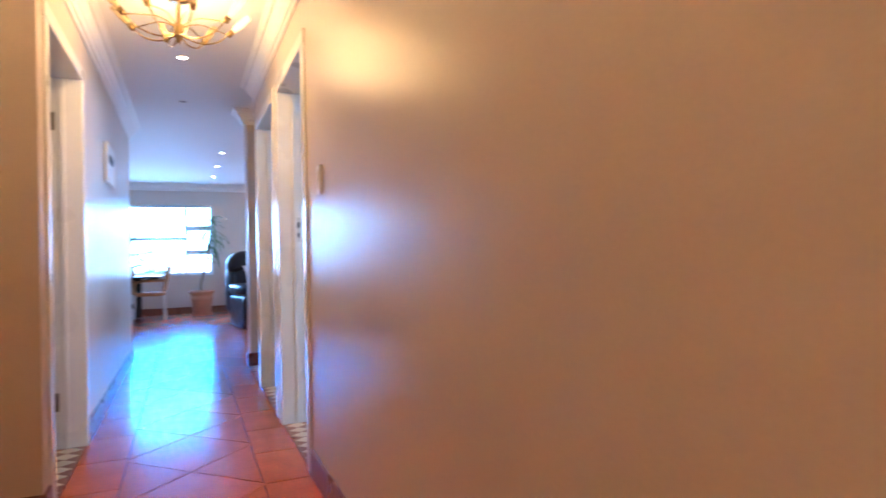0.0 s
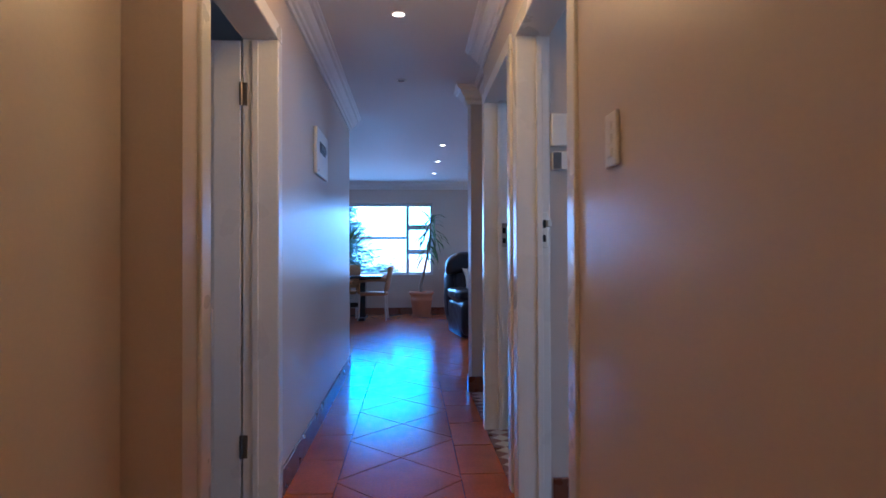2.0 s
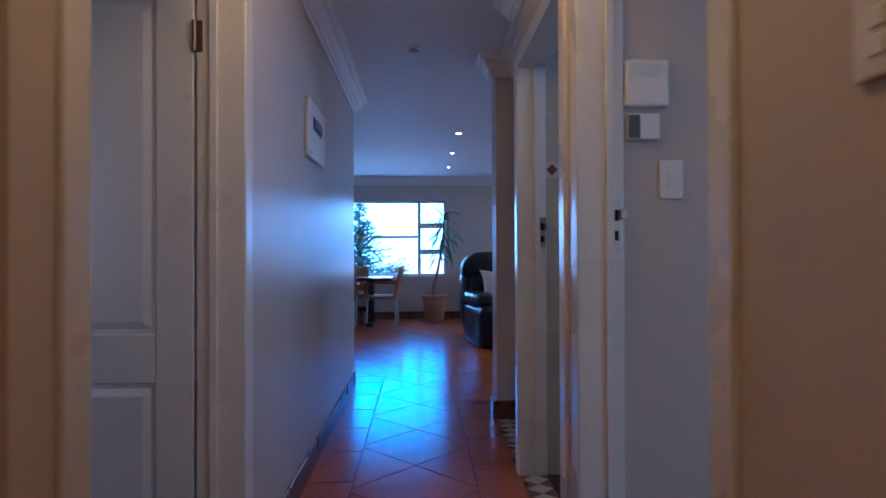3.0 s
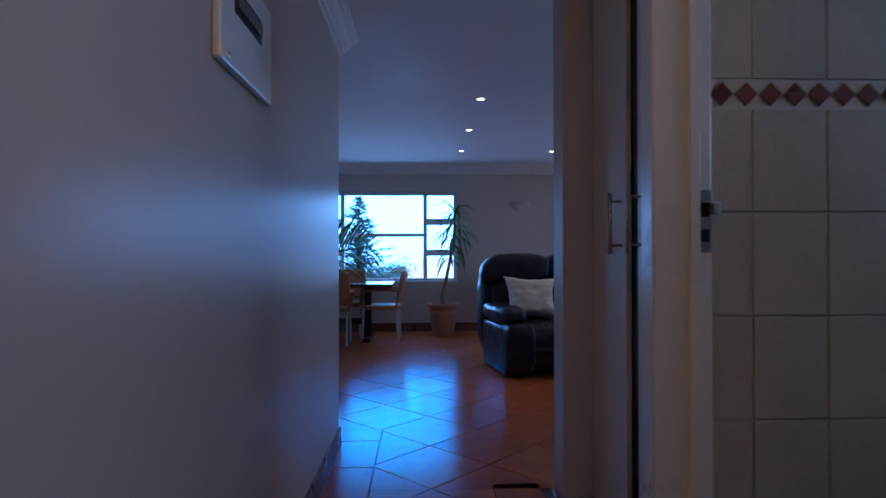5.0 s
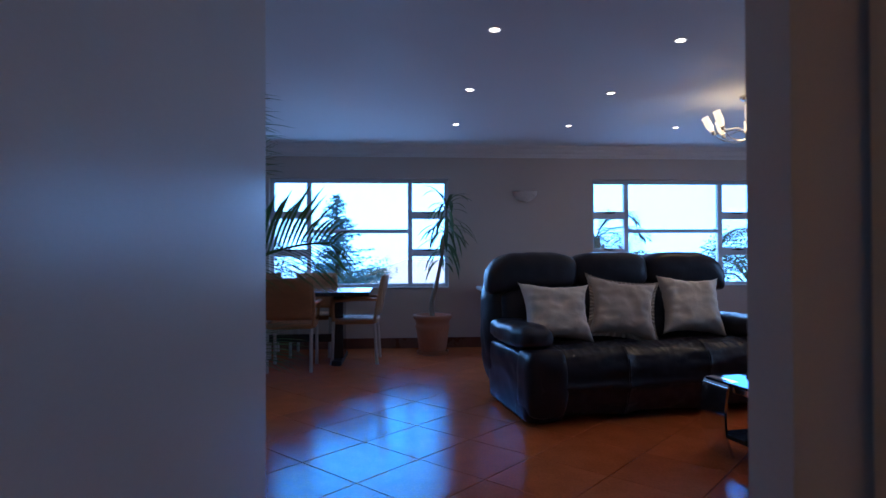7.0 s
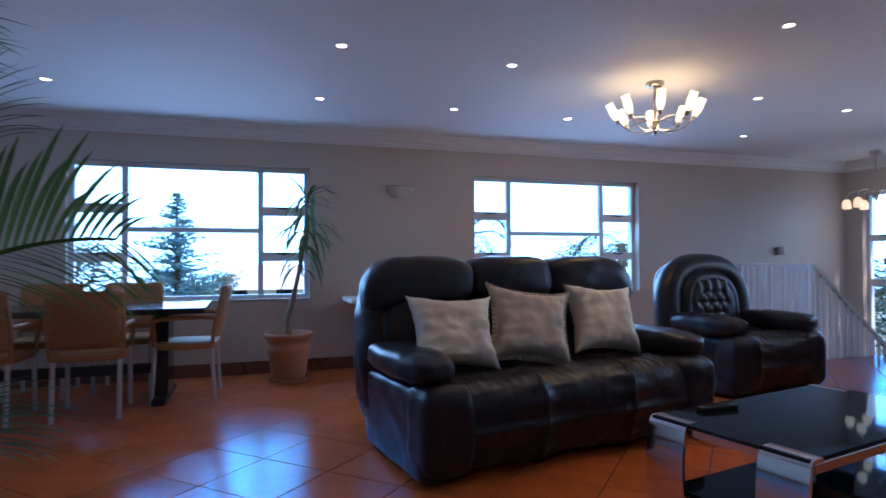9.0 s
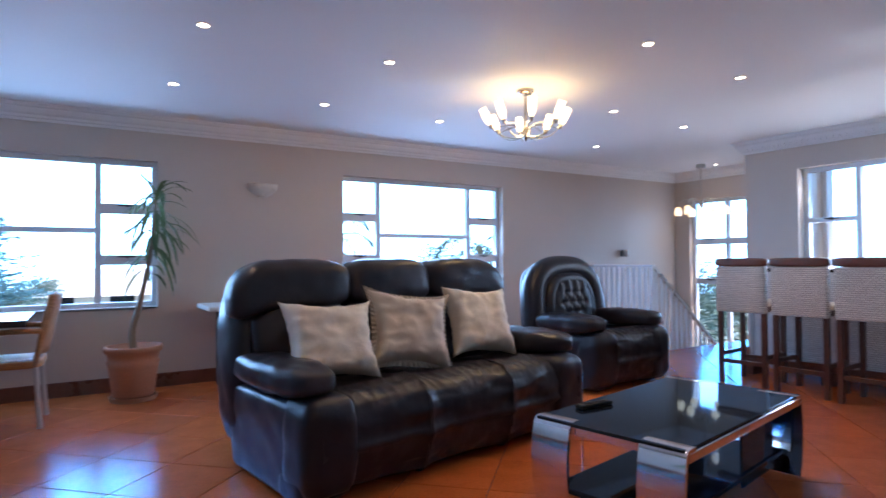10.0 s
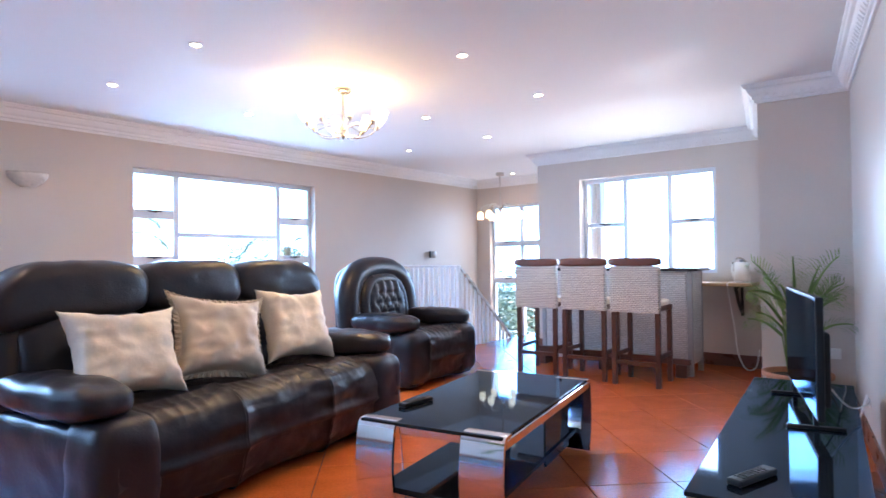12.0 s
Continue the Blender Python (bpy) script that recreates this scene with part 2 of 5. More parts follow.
PALMLEAF = mat("palm_leaf", (0.10, 0.17, 0.05), 0.4, thin=0.6, var=0.3, scale=10, fine=90, bump=0.001, island=0.3)
BLUEPOT = mat("dark_blue_glazed_pot", (0.012, 0.02, 0.06), 0.15, var=0.3, scale=6, fine=40, bump=0.001)
PLASTIC = mat("white_plastic", (0.78, 0.76, 0.72), 0.35, var=0.03, bump=0.0003)
GREYPLASTIC = mat("grey_plastic", (0.10, 0.11, 0.12), 0.4, var=0.08, bump=0.0003)
PAPER = mat("white_paper", (0.75, 0.74, 0.72), 0.8, var=0.04, bump=0.0006)
BATHTILE = mat("beige_wall_tile", (0.47, 0.43, 0.35), 0.22, var=0.1, scale=5, fine=60, bump=0.0008, island=0.04)
BATHGROUT = mat("pale_grout", (0.62, 0.59, 0.53), 0.8, var=0.06, bump=0.001)
REDTILE = mat("russet_tile", (0.17, 0.05, 0.03), 0.3, var=0.15, bump=0.0006, island=0.15)
CREAMTILE = mat("cream_tile", (0.60, 0.54, 0.44), 0.35, var=0.1, bump=0.0006, island=0.08)
RAILWHITE = mat("white_painted_steel", (0.74, 0.75, 0.77), 0.35, var=0.04, bump=0.0005)
LIGHTWOOD = mat("light_wood", (0.46, 0.29, 0.15), 0.35, var=0.2, scale=5, fine=60, bump=0.0008, stretch=(3, 0.5, 3))
SHADE = mat("frosted_glass_shade", (0.9, 0.86, 0.78), 0.4, var=0.03, bump=0, emit=2.2, glow=(1.0, 0.76, 0.42))
PENDSHADE = mat("frosted_pendant_shade", (0.85, 0.8, 0.7), 0.4, var=0.03, bump=0, emit=1.0, glow=(1.0, 0.74, 0.42))
HALLSHADE = mat("frosted_amber_shade", (0.85, 0.7, 0.42), 0.4, var=0.03, bump=0, emit=0.6, glow=(1.0, 0.66, 0.28))
SHADEOFF = mat("unlit_glass_shade", (0.7, 0.55, 0.3), 0.3, var=0.05, bump=0)
LED = mat("downlight_lens", (1, 0.97, 0.9), 0.4, var=0, bump=0, emit=26.0, glow=(1.0, 0.86, 0.66))
LEDOFF = mat("unlit_downlight_lens", (0.25, 0.25, 0.26), 0.2, var=0.05, bump=0)
ALAB = mat("alabaster_bowl", (0.60, 0.53, 0.46), 0.3, var=0.12, scale=14, fine=50, bump=0.0005)
GROUND = mat("dry_garden_ground", (0.16, 0.15, 0.09), 0.95, var=0.3, scale=0.4, fine=8, bump=0.05)
FOLIAGE = mat("garden_foliage", (0.10, 0.16, 0.12), 0.6, thin=0.5, var=0.35, scale=2, fine=20, bump=0.01, island=0.35)
# pale blue of the distant haze is put into this leaf colour
PINE = mat("conifer_foliage", (0.13, 0.27, 0.29), 0.6, thin=0.8, var=0.3, scale=2, fine=20, bump=0.01, island=0.3)
TRUNK = mat("tree_bark", (0.10, 0.07, 0.05), 0.9, var=0.3, scale=6, fine=30, bump=0.02)
ROOFM = mat("pale_roof_tile", (0.66, 0.63, 0.60), 0.8, var=0.15, scale=2, fine=12, bump=0.02)

# ---- building helpers ----


def part(name, bm, material, parent=None, label="", smooth=False):
    me = bpy.data.meshes.new(name)
    bm.to_mesh(me)
    bm.free()
    me.materials.append(material)
    if smooth:
        for p in me.polygons:
            p.use_smooth = True
    ob = new(name, me)
    ob.parent = parent
    if label:
        tagged(ob, label)
    return ob


def thing(name, m, label, category, group="", kind=""):
    ob = new(name)
    ob.matrix_world = m
    return tagged(ob, label, category, group, kind)


def structure(name, bm, material, label, category, smooth=False):
    return tagged(part(name, bm, material, None, "", smooth), label, category, "", "structure")


def add_box(bm, x0, y0, z0, x1, y1, z1):
    v = [bm.verts.new((x, y, z)) for x in (x0, x1) for y in (y0, y1) for z in (z0, z1)]
    for f in ((0, 1, 3, 2), (4, 6, 7, 5), (0, 4, 5, 1), (2, 3, 7, 6), (0, 2, 6, 4), (1, 5, 7, 3)):
        bm.faces.new([v[i] for i in f])
    return v


def box(x0, y0, z0, x1, y1, z1, bevel=0.0, seg=2):
    bm = bmesh.new()
    add_box(bm, x0, y0, z0, x1, y1, z1)
    if bevel:
        bmesh.ops.bevel(bm, geom=bm.edges[:], offset=bevel, segments=seg, affect="EDGES", profile=0.5)
    return bm


def boxes(rows, bevel=0.0):
    bm = bmesh.new()
    for r in rows:
        add_box(bm, *r)
    if bevel:
        bmesh.ops.bevel(bm, geom=bm.edges[:], offset=bevel, segments=2, affect="EDGES", profile=0.5)
    return bm


def lathe(profile, seg=28, center=(0, 0, 0), bm=None):
    """A body of revolution round z from (radius, height) pairs."""
    bm = bm or bmesh.new()
    cx, cy, cz = center
    rings = []
    for r, z in profile:
        if r < 1e-5:
            rings.append([bm.verts.new((cx, cy, cz + z))])
        else:
            rings.append([bm.verts.new((cx + r * math.cos(a), cy + r * math.sin(a), cz + z)) for a in [2 * math.pi * i / seg for i in range(seg)]])
    for a, b in zip(rings, rings[1:]):
        for i in range(seg):
            j = (i + 1) % seg
            q = [a[i % len(a)], a[j % len(a)], b[j % len(b)], b[i % len(b)]]
            q = list(dict.fromkeys(q))
            if len(q) > 2:
                bm.faces.new(q)
    return bm


def tube(points, radius, seg=8, bm=None, radii=None):
    """A round bar along points, with flat ends."""
    bm = bm or bmesh.new()
    pts = [Vector(p) for p in points]
    rings, ref = [], None
    for i, p in enumerate(pts):
        d = (pts[min(i + 1, len(pts) - 1)] - pts[max(i - 1, 0)]).normalized()
        if ref is None:
            ref = Vector((0, 0, 1)) if abs(d.z) < 0.9 else Vector((1, 0, 0))
        u = (ref - d * ref.dot(d)).normalized()
        w = d.cross(u)
        ref = u
        r = radii[i] if radii else radius
        rings.append([bm.verts.new(p + (u * math.cos(a) + w * math.sin(a)) * r) for a in [2 * math.pi * k / seg for k in range(seg)]])
    for a, b in zip(rings, rings[1:]):
        for i in range(seg):
            j = (i + 1) % seg
            bm.faces.new((a[i], a[j], b[j], b[i]))
    bm.faces.new(rings[0][::-1])
    bm.faces.new(rings[-1])
    return bm


def puff(cx, cy, cz, w, d, h, e=0.35, n=14, wrinkle=0.0, scale=4.0, seed=0, taper=0.0, lean=0.0):
    """A stuffed block: a rounded box with soft sides and folds. taper narrows the top; lean shifts the top back."""
    bm = bmesh.new()
    bmesh.ops.create_cube(bm, size=2)
    bmesh.ops.subdivide_edges(bm, edges=bm.edges[:], cuts=n, use_grid_fill=True)
    k = 2 / max(e, 0.05)
    for v in bm.verts:
        p = v.co
        s = (abs(p.x) ** k + abs(p.y) ** k + abs(p.z) ** k) ** (1 / k)
        q = p / s
        out = q.normalized()
        f = noise.noise(Vector((q.x * w, q.y * d, q.z * h)) * scale + Vector((seed, seed * 2, 0))) * wrinkle
        t = (q.z + 1) / 2
        v.co = Vector((cx + q.x * w / 2 * (1 - taper * t) + out.x * f, cy + q.y * d / 2 + lean * t + out.y * f, cz + q.z * h / 2 + out.z * f))
    return bm


def sweep_profile(bm, path, profile, closed=False):
    """Runs a profile (offset to the left of the way, height) along a plan line with mitred corners."""
    pts = [Vector(p) for p in path]
    rings = []
    for i, p in enumerate(pts):
        if closed:
            a, b = pts[i - 1], pts[(i + 1) % len(pts)]
        else:
            a, b = pts[max(i - 1, 0)], pts[min(i + 1, len(pts) - 1)]
        d1 = (p - a).normalized() if p != a else (b - p).normalized()
        d2 = (b - p).normalized() if p != b else d1
        n1, n2 = Vector((-d1.y, d1.x)), Vector((-d2.y, d2.x))
        mt = (n1 + n2).normalized()
        mt /= max(mt.dot(n1), 0.3)
        rings.append([bm.verts.new((p.x + mt.x * o, p.y + mt.y * o, h)) for o, h in profile])
    loop = list(zip(rings, rings[1:])) + ([(rings[-1], rings[0])] if closed else [])
    for a, b in loop:
        for i in range(len(profile) - 1):
            bm.faces.new((a[i], a[i + 1], b[i + 1], b[i]))
    return bm


def wall(name, p0, p1, thick, z0, z1, label, holes=(), material=None):
    """A wall from p0 to p1, thick to the right of that way, with holes (along0, along1, z0, z1) through it."""
    a, b = Vector(p0), Vector(p1)
    d = (b - a).normalized()
    nrm = Vector((d.y, -d.x))
    length = (b - a).length
    us = sorted({0, length, *[h[0] for h in holes], *[h[1] for h in holes]})
    zs = sorted({z0, z1, *[h[2] for h in holes], *[h[3] for h in holes]})
    bm = bmesh.new()
    vs = {}

    def vert(i, j, k):
        if (i, j, k) not in vs:
            q = a + d * us[i] + nrm * thick * k
            vs[i, j, k] = bm.verts.new((q.x, q.y, zs[j]))
        return vs[i, j, k]

    def solid(i, j):
        if not (0 <= i < len(us) - 1 and 0 <= j < len(zs) - 1):
            return False
        u, z = (us[i] + us[i + 1]) / 2, (zs[j] + zs[j + 1]) / 2
        return not any(h[0] < u < h[1] and h[2] < z < h[3] for h in holes)

    for i in range(len(us) - 1):
        for j in range(len(zs) - 1):
            if not solid(i, j):
                continue
            bm.faces.new([vert(i, j, 0), vert(i + 1, j, 0), vert(i + 1, j + 1, 0), vert(i, j + 1, 0)])
            bm.faces.new([vert(i, j, 1), vert(i, j + 1, 1), vert(i + 1, j + 1, 1), vert(i + 1, j, 1)])
            if not solid(i - 1, j):
                bm.faces.new([vert(i, j, 0), vert(i, j + 1, 0), vert(i, j + 1, 1), vert(i, j, 1)])
            if not solid(i + 1, j):
                bm.faces.new([vert(i + 1, j, 0), vert(i + 1, j, 1), vert(i + 1, j + 1, 1), vert(i + 1, j + 1, 0)])
            if not solid(i, j - 1):
                bm.faces.new([vert(i, j, 0), vert(i, j, 1), vert(i + 1, j, 1), vert(i + 1, j, 0)])
            if not solid(i, j + 1):
                bm.faces.new([vert(i, j + 1, 0), vert(i + 1, j + 1, 0), vert(i + 1, j + 1, 1), vert(i, j + 1, 1)])
    bmesh.ops.recalc_face_normals(bm, faces=bm.faces[:])
    return structure(name, bm, material or WALL, label, "wall")


def smooth_path(pts, n=6):
    out = []
    for i in range(len(pts) - 1):
        p0, p1, p2, p3 = (Vector(pts[max(i - 1, 0)]), Vector(pts[i]), Vector(pts[i + 1]), Vector(pts[min(i + 2, len(pts) - 1)]))
        for k in range(n):
            t = k / n
            out.append(0.5 * ((2 * p1) + (p2 - p0) * t + (2 * p0 - 5 * p1 + 4 * p2 - p3) * t * t + (3 * p1 - p0 - 3 * p2 + p3) * t ** 3))
    return [*out, Vector(pts[-1])]

# ---- the large structure ----
XL, XR, CZ, YW = -0.16, 0.895, 2.42, 10.78
LOW = -3.0
WIN_Z0, WIN_Z1 = 0.72, 2.03

wall("wall_hall_west", (XL, 5.69), (XL, 1.555), 0.14, -0.02, CZ, "beige satin-painted hall wall with a doorway", [(3.08, 3.955, -0.02, 2.04)])
wall("wall_hall_nook", (-0.30, 1.555), (-0.99, 1.555), 0.10, -0.02, CZ, "beige return wall beside the built-in cupboard")
wall("wall_hall_west_back", (-0.36, -0.45), (-0.36, -3.0), 0.14, -0.02, CZ, "plain beige hall wall behind the camera")
wall("wall_hall_south", (-0.6, -3.0), (1.1, -3.0), 0.14, -0.02, CZ, "plain beige end wall of the hall")
wall("wall_hall_east", (XR, -3.0), (XR, 3.72), 0.13, -0.02, CZ, "beige satin-painted hall wall with two doorways", [(4.69, 5.51, -0.02, 2.04), (5.745, 6.635, -0.02, 2.04)])
wall("wall_side_room", (3.0, 2.53), (1.026, 2.53), 0.12, -0.02, CZ, "pale painted wall between bedroom and bathroom")
wall("wall_bathroom", (3.0, 3.66), (1.026, 3.66), 0.05, -0.02, CZ, "bathroom wall behind beige tiles", material=BATHGROUT)
wall("wall_side_east", (3.0, -3.0), (3.0, 4.5), 0.12, -0.02, CZ, "plain far wall of the side rooms", [(3.0, 4.5, 0.9, 2.05), (5.6, 6.3, 1.4, 2.1)])
wall("wall_west_rooms", (-3.0, 5.7), (-3.0, 0.2), 0.12, -0.02, CZ, "plain far wall of the bedroom")
wall("wall_west_rooms_south", (-3.1, 0.2), (-0.90, 0.2), 0.12, -0.02, CZ, "plain side wall of the bedroom", [(0.4, 1.8, 0.9, 2.05)])
wall("wall_cupboard_back", (-0.90, 1.554), (-0.90, 0.201), 0.09, -0.02, CZ, "plain wall behind the hall cupboards")
wall("wall_living_south", (XR, 4.745), (5.25, 5.42), 0.10, -0.02, CZ, "beige living-room wall behind the television")
wall("wall_stub", (5.25, 5.42), (5.20, 6.00), 0.10, -0.02, CZ, "beige wall projection beside the bar")
wall("wall_stub_return", (5.20, 6.00), (6.74, 6.29), 0.10, -0.02, CZ, "beige side wall of the bar recess")
wall("wall_bar", (6.74, 6.29), (6.66, 8.78), 0.15, -0.02, CZ, "beige wall with a window behind the bar", [(0.41, 1.93, 0.95, 2.06)])
wall("wall_stair_south", (6.81, 8.78), (8.1, 8.78), 0.12, -0.02, CZ, "beige wall beside the stair head")
wall("wall_stair_east", (8.1, 8.6), (8.1, 11.0), 0.16, LOW, CZ, "beige stair wall with a tall window", [(0.55, 1.93, -1.1, 1.99)])
wall("wall_north", (8.26, YW), (-5.2, YW), 0.22, LOW, CZ, "beige window wall of the living room",
     [(8.26 - b, 8.26 - a, WIN_Z0, WIN_Z1) for a, b in ((2.61, 4.74), (-1.29, 0.84), (-4.34, -2.20))])
wall("wall_living_west", (-5.0, YW), (-5.0, 5.69), 0.16, -0.02, CZ, "plain beige end wall of the dining area")
wall("wall_dining_south", (-5.0, 5.69), (-0.30, 5.69), 0.14, -0.02, CZ, "beige wall of the dining area")
structure("ceiling", box(-5.3, -3.3, CZ, 8.4, 11.2, CZ + 0.12), CEIL, "smooth white painted ceiling", "ceiling")

fb = boxes([(-5.2, -3.2, -0.25, 6.09, 10.9, -0.006), (6.09, -3.2, -0.25, 8.3, 9.60, -0.006)])
floor = structure("floor", fb, GROUT, "terracotta tiled floor with dark grout", "floor")
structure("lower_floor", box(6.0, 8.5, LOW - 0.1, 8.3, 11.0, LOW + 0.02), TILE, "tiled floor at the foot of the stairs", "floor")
structure("wall_stairwell_west", box(5.95, 9.6, LOW, 6.085, 10.78, -0.26), WALL, "plain wall under the landing", "wall")
structure("wall_stairwell_south", box(6.09, 9.48, LOW, 8.1, 9.595, -0.26), WALL, "plain wall under the stair head", "wall")


def cornice(path):
    prof = [(0.0, 2.285), (0.014, 2.285), (0.018, 2.305), (0.032, 2.31), (0.036, 2.33), (0.052, 2.345), (0.066, 2.37), (0.070, 2.385), (0.088, 2.39), (0.095, 2.405), (0.105, 2.41), (0.107, CZ)]
    bm = sweep_profile(bmesh.new(), path, prof)
    for p, q in zip(path[4:], path[5:11]):
        a, b = Vector(p), Vector(q)
        d = (b - a).normalized()
        nn = Vector((-d.y, d.x))
        k = 0.06
        while k < (b - a).length - 0.05:
            c = a + d * k
            vs = []
            for (s, o, z) in ((0, .03, 2.318), (.034, .03, 2.318), (.034, .042, 2.318), (0, .042, 2.318), (0, .04, 2.35), (.034, .04, 2.35), (.034, .061, 2.35), (0, .061, 2.35)):
                w = c + d * s + nn * o
                vs.append(bm.verts.new((w.x, w.y, z)))
            for f in ((0, 3, 2, 1), (4, 5, 6, 7), (0, 1, 5, 4), (1, 2, 6, 5), (2, 3, 7, 6), (3, 0, 4, 7)):
                bm.faces.new([vs[i] for i in f])
            k += 0.058
    return structure("trim_cornice", bm, PLASTER, "white moulded plaster cornice with dentils", "cornice")


cornice([(XR, -3.0), (XR, 3.72), (1.035, 3.72), (1.035, 4.645), (XR, 4.645), (XR, 4.745), (5.25, 5.42), (5.20, 6.00), (6.74, 6.29), (6.66, 8.78), (8.1, 8.78), (8.1, YW), (-5.0, YW), (-5.0, 5.69), (XL, 5.69), (XL, 1.555), (-0.31, 1.555), (-0.31, -3.0)])


def baseboard(path, label="glazed brown tile skirting along the wall"):
    bm = sweep_profile(bmesh.new(), path, [(0.0, 0.122), (0.008, 0.122), (0.012, 0.117), (0.012, 0.0)])
    return structure("baseboard", bm, SKIRT, label, "skirting")


baseboard([(XR, -3.0), (XR, 1.61)])
baseboard([(1.035, 4.645), (XR, 4.645), (XR, 4.745), (5.25, 5.42), (5.20, 6.00), (6.74, 6.29), (6.66, 8.78), (6.80, 8.78)])
baseboard([(6.07, YW), (-5.0, YW), (-5.0, 5.69), (XL, 5.69), (XL, 2.69)])
baseboard([(XL, 1.655), (XL, 1.555), (-0.305, 1.555)])
baseboard([(2.9, 2.53), (1.04, 2.53)])


# ---- windows ----
def bars(rows, bevel=0.004):
    return boxes(rows, bevel)


def window(name, m, w, h, cols, rows_by_col, label, hidden_stays=False):
    """An aluminium window in a local plane: x across, z up, y outwards. cols: inner edges of the columns; rows_by_col: heights of the transoms."""
    win = thing(name, m, label, "window", "", "structure")
    f = 0.045
    for r in ((0, 0, 0, w, 0.06, f), (0, 0, h - f, w, 0.06, h), (0, 0, f, f, 0.06, h - f), (w - f, 0, f, w, 0.06, h - f)):
        part("frame_bar", bars([r]), FRAMEM, win)
    edges = [f, *cols, w - f]
    for c in cols:
        part("mullion", bars([(c - 0.028, -0.004, f, c + 0.028, 0.056, h - f)]), FRAMEM, win)
    for i, trs in enumerate(rows_by_col):
        x0 = edges[i] + (0.028 if i else 0)
        x1 = edges[i + 1] - (0.028 if i < len(rows_by_col) - 1 else 0)
        zs = [f, *trs, h - f]
        for t in trs:
            wide = 0.045 if len(rows_by_col[i]) > 1 else 0.024
            part("transom", bars([(x0, 0.002, t - wide, x1, 0.054, t + wide)]), FRAMEM, win)
        for j in range(len(zs) - 1):
            a = zs[j] + ((0.045 if len(trs) > 1 else 0.024) if j else 0)
            b = zs[j + 1] - ((0.045 if len(trs) > 1 else 0.024) if j < len(zs) - 2 else 0)
            pane = part("pane", box(x0, 0.026, a, x1, 0.032, b), GLASS, win)
            pane.visible_shadow = False
            if len(trs) and x1 - x0 < 0.7 and j:
                mid = (x0 + x1) / 2
                part("stay", boxes([(mid - 0.07, -0.012, a - 0.022, mid + 0.07, -0.004, a - 0.008), (mid - 0.012, -0.035, a - 0.03, mid + 0.012, -0.004, a - 0.004)], 0.002), DARKMET, win, "dark window stay")
    part("sill", box(-0.02, -0.085, -0.02, w + 0.02, -0.001, 0.004, 0.004), WHITE, win) if not hidden_stays else None
    return win


WH = WIN_Z1 - WIN_Z0
SIDE = [0.42, 0.875]
for nm, x0 in (("window_1", -1.29), ("window_2", 2.61), ("window_3", -4.34)):
    window(nm, pose(x0, YW + 0.085, WIN_Z0), 2.13, WH, [0.455, 1.665], [SIDE, [0.68], SIDE], "grey aluminium window with side casements onto the garden")
window("window_4", pose(6.655 + 0.14, 8.215, 0.95, 0, 0, -91.8), 1.52, 1.11, [0.52, 1.03], [[0.56], [], [0.56]], "grey aluminium window above the bar", True)
window("window_5", pose(8.18, 10.53, -1.1, 0, 0, -90), 1.38, 3.09, [0.56], [[0.85, 1.88, 2.47], [0.85, 1.88, 2.47]], "tall grey aluminium stair window", True)
# the last three are out of view, added where the side-room lamps shine in
window("window_6", pose(3.05, 1.5, 0.9, 0, 0, -90), 1.5, 1.15, [0.5], [[0.6], []], "unseen grey aluminium bedroom window, added for daylight", True)
window("window_7", pose(3.05, 3.3, 1.4, 0, 0, -90), 0.7, 0.7, [], [[]], "unseen small grey aluminium bathroom window, added for daylight", True)
window("window_8", pose(-1.3, 0.15, 0.9, 0, 0, 180), 1.4, 1.15, [0.5], [[0.6], []], "unseen grey aluminium bedroom window, added for daylight", True)


# ---- doorways ----
def door_frame(parent, side, x, y0, y1, top=2.04, depth=0.145):
    """Timber lining of a doorway in a wall that runs along y; side +1 when the wall lies towards +x from its hall face x."""
    f = 0.055
    xa, xb = sorted((x - side * 0.012, x + side * depth))
    part("jamb", box(xa, y0 - f - 0.02, 0, xb, y0 + 0.004, top - 0.004, 0.006), WHITE, parent)
    part("jamb", box(xa, y1 - 0.004, 0, xb, y1 + f + 0.02, top - 0.004, 0.006), WHITE, parent)
    part("head", box(xa, y0 - f - 0.02, top - 0.0035, xb, y1 + f + 0.02, top + 0.07, 0.006), WHITE, parent)
    xs = sorted((x + side * 0.075, x + side * 0.10))
    part("stop", box(xs[0], y0 + 0.0045, 0, xs[1], y0 + 0.016, top - 0.012, 0.002), WHITE, parent)
    part("stop", box(xs[0], y1 - 0.016, 0, xs[1], y1 - 0.0045, top - 0.012, 0.002), WHITE, parent)


d1 = thing("door_1", pose(0, 0, 0), "white panelled door standing open into a bedroom", "door", "", "structure")
door_frame(d1, -1, XL, 1.735, 2.61)


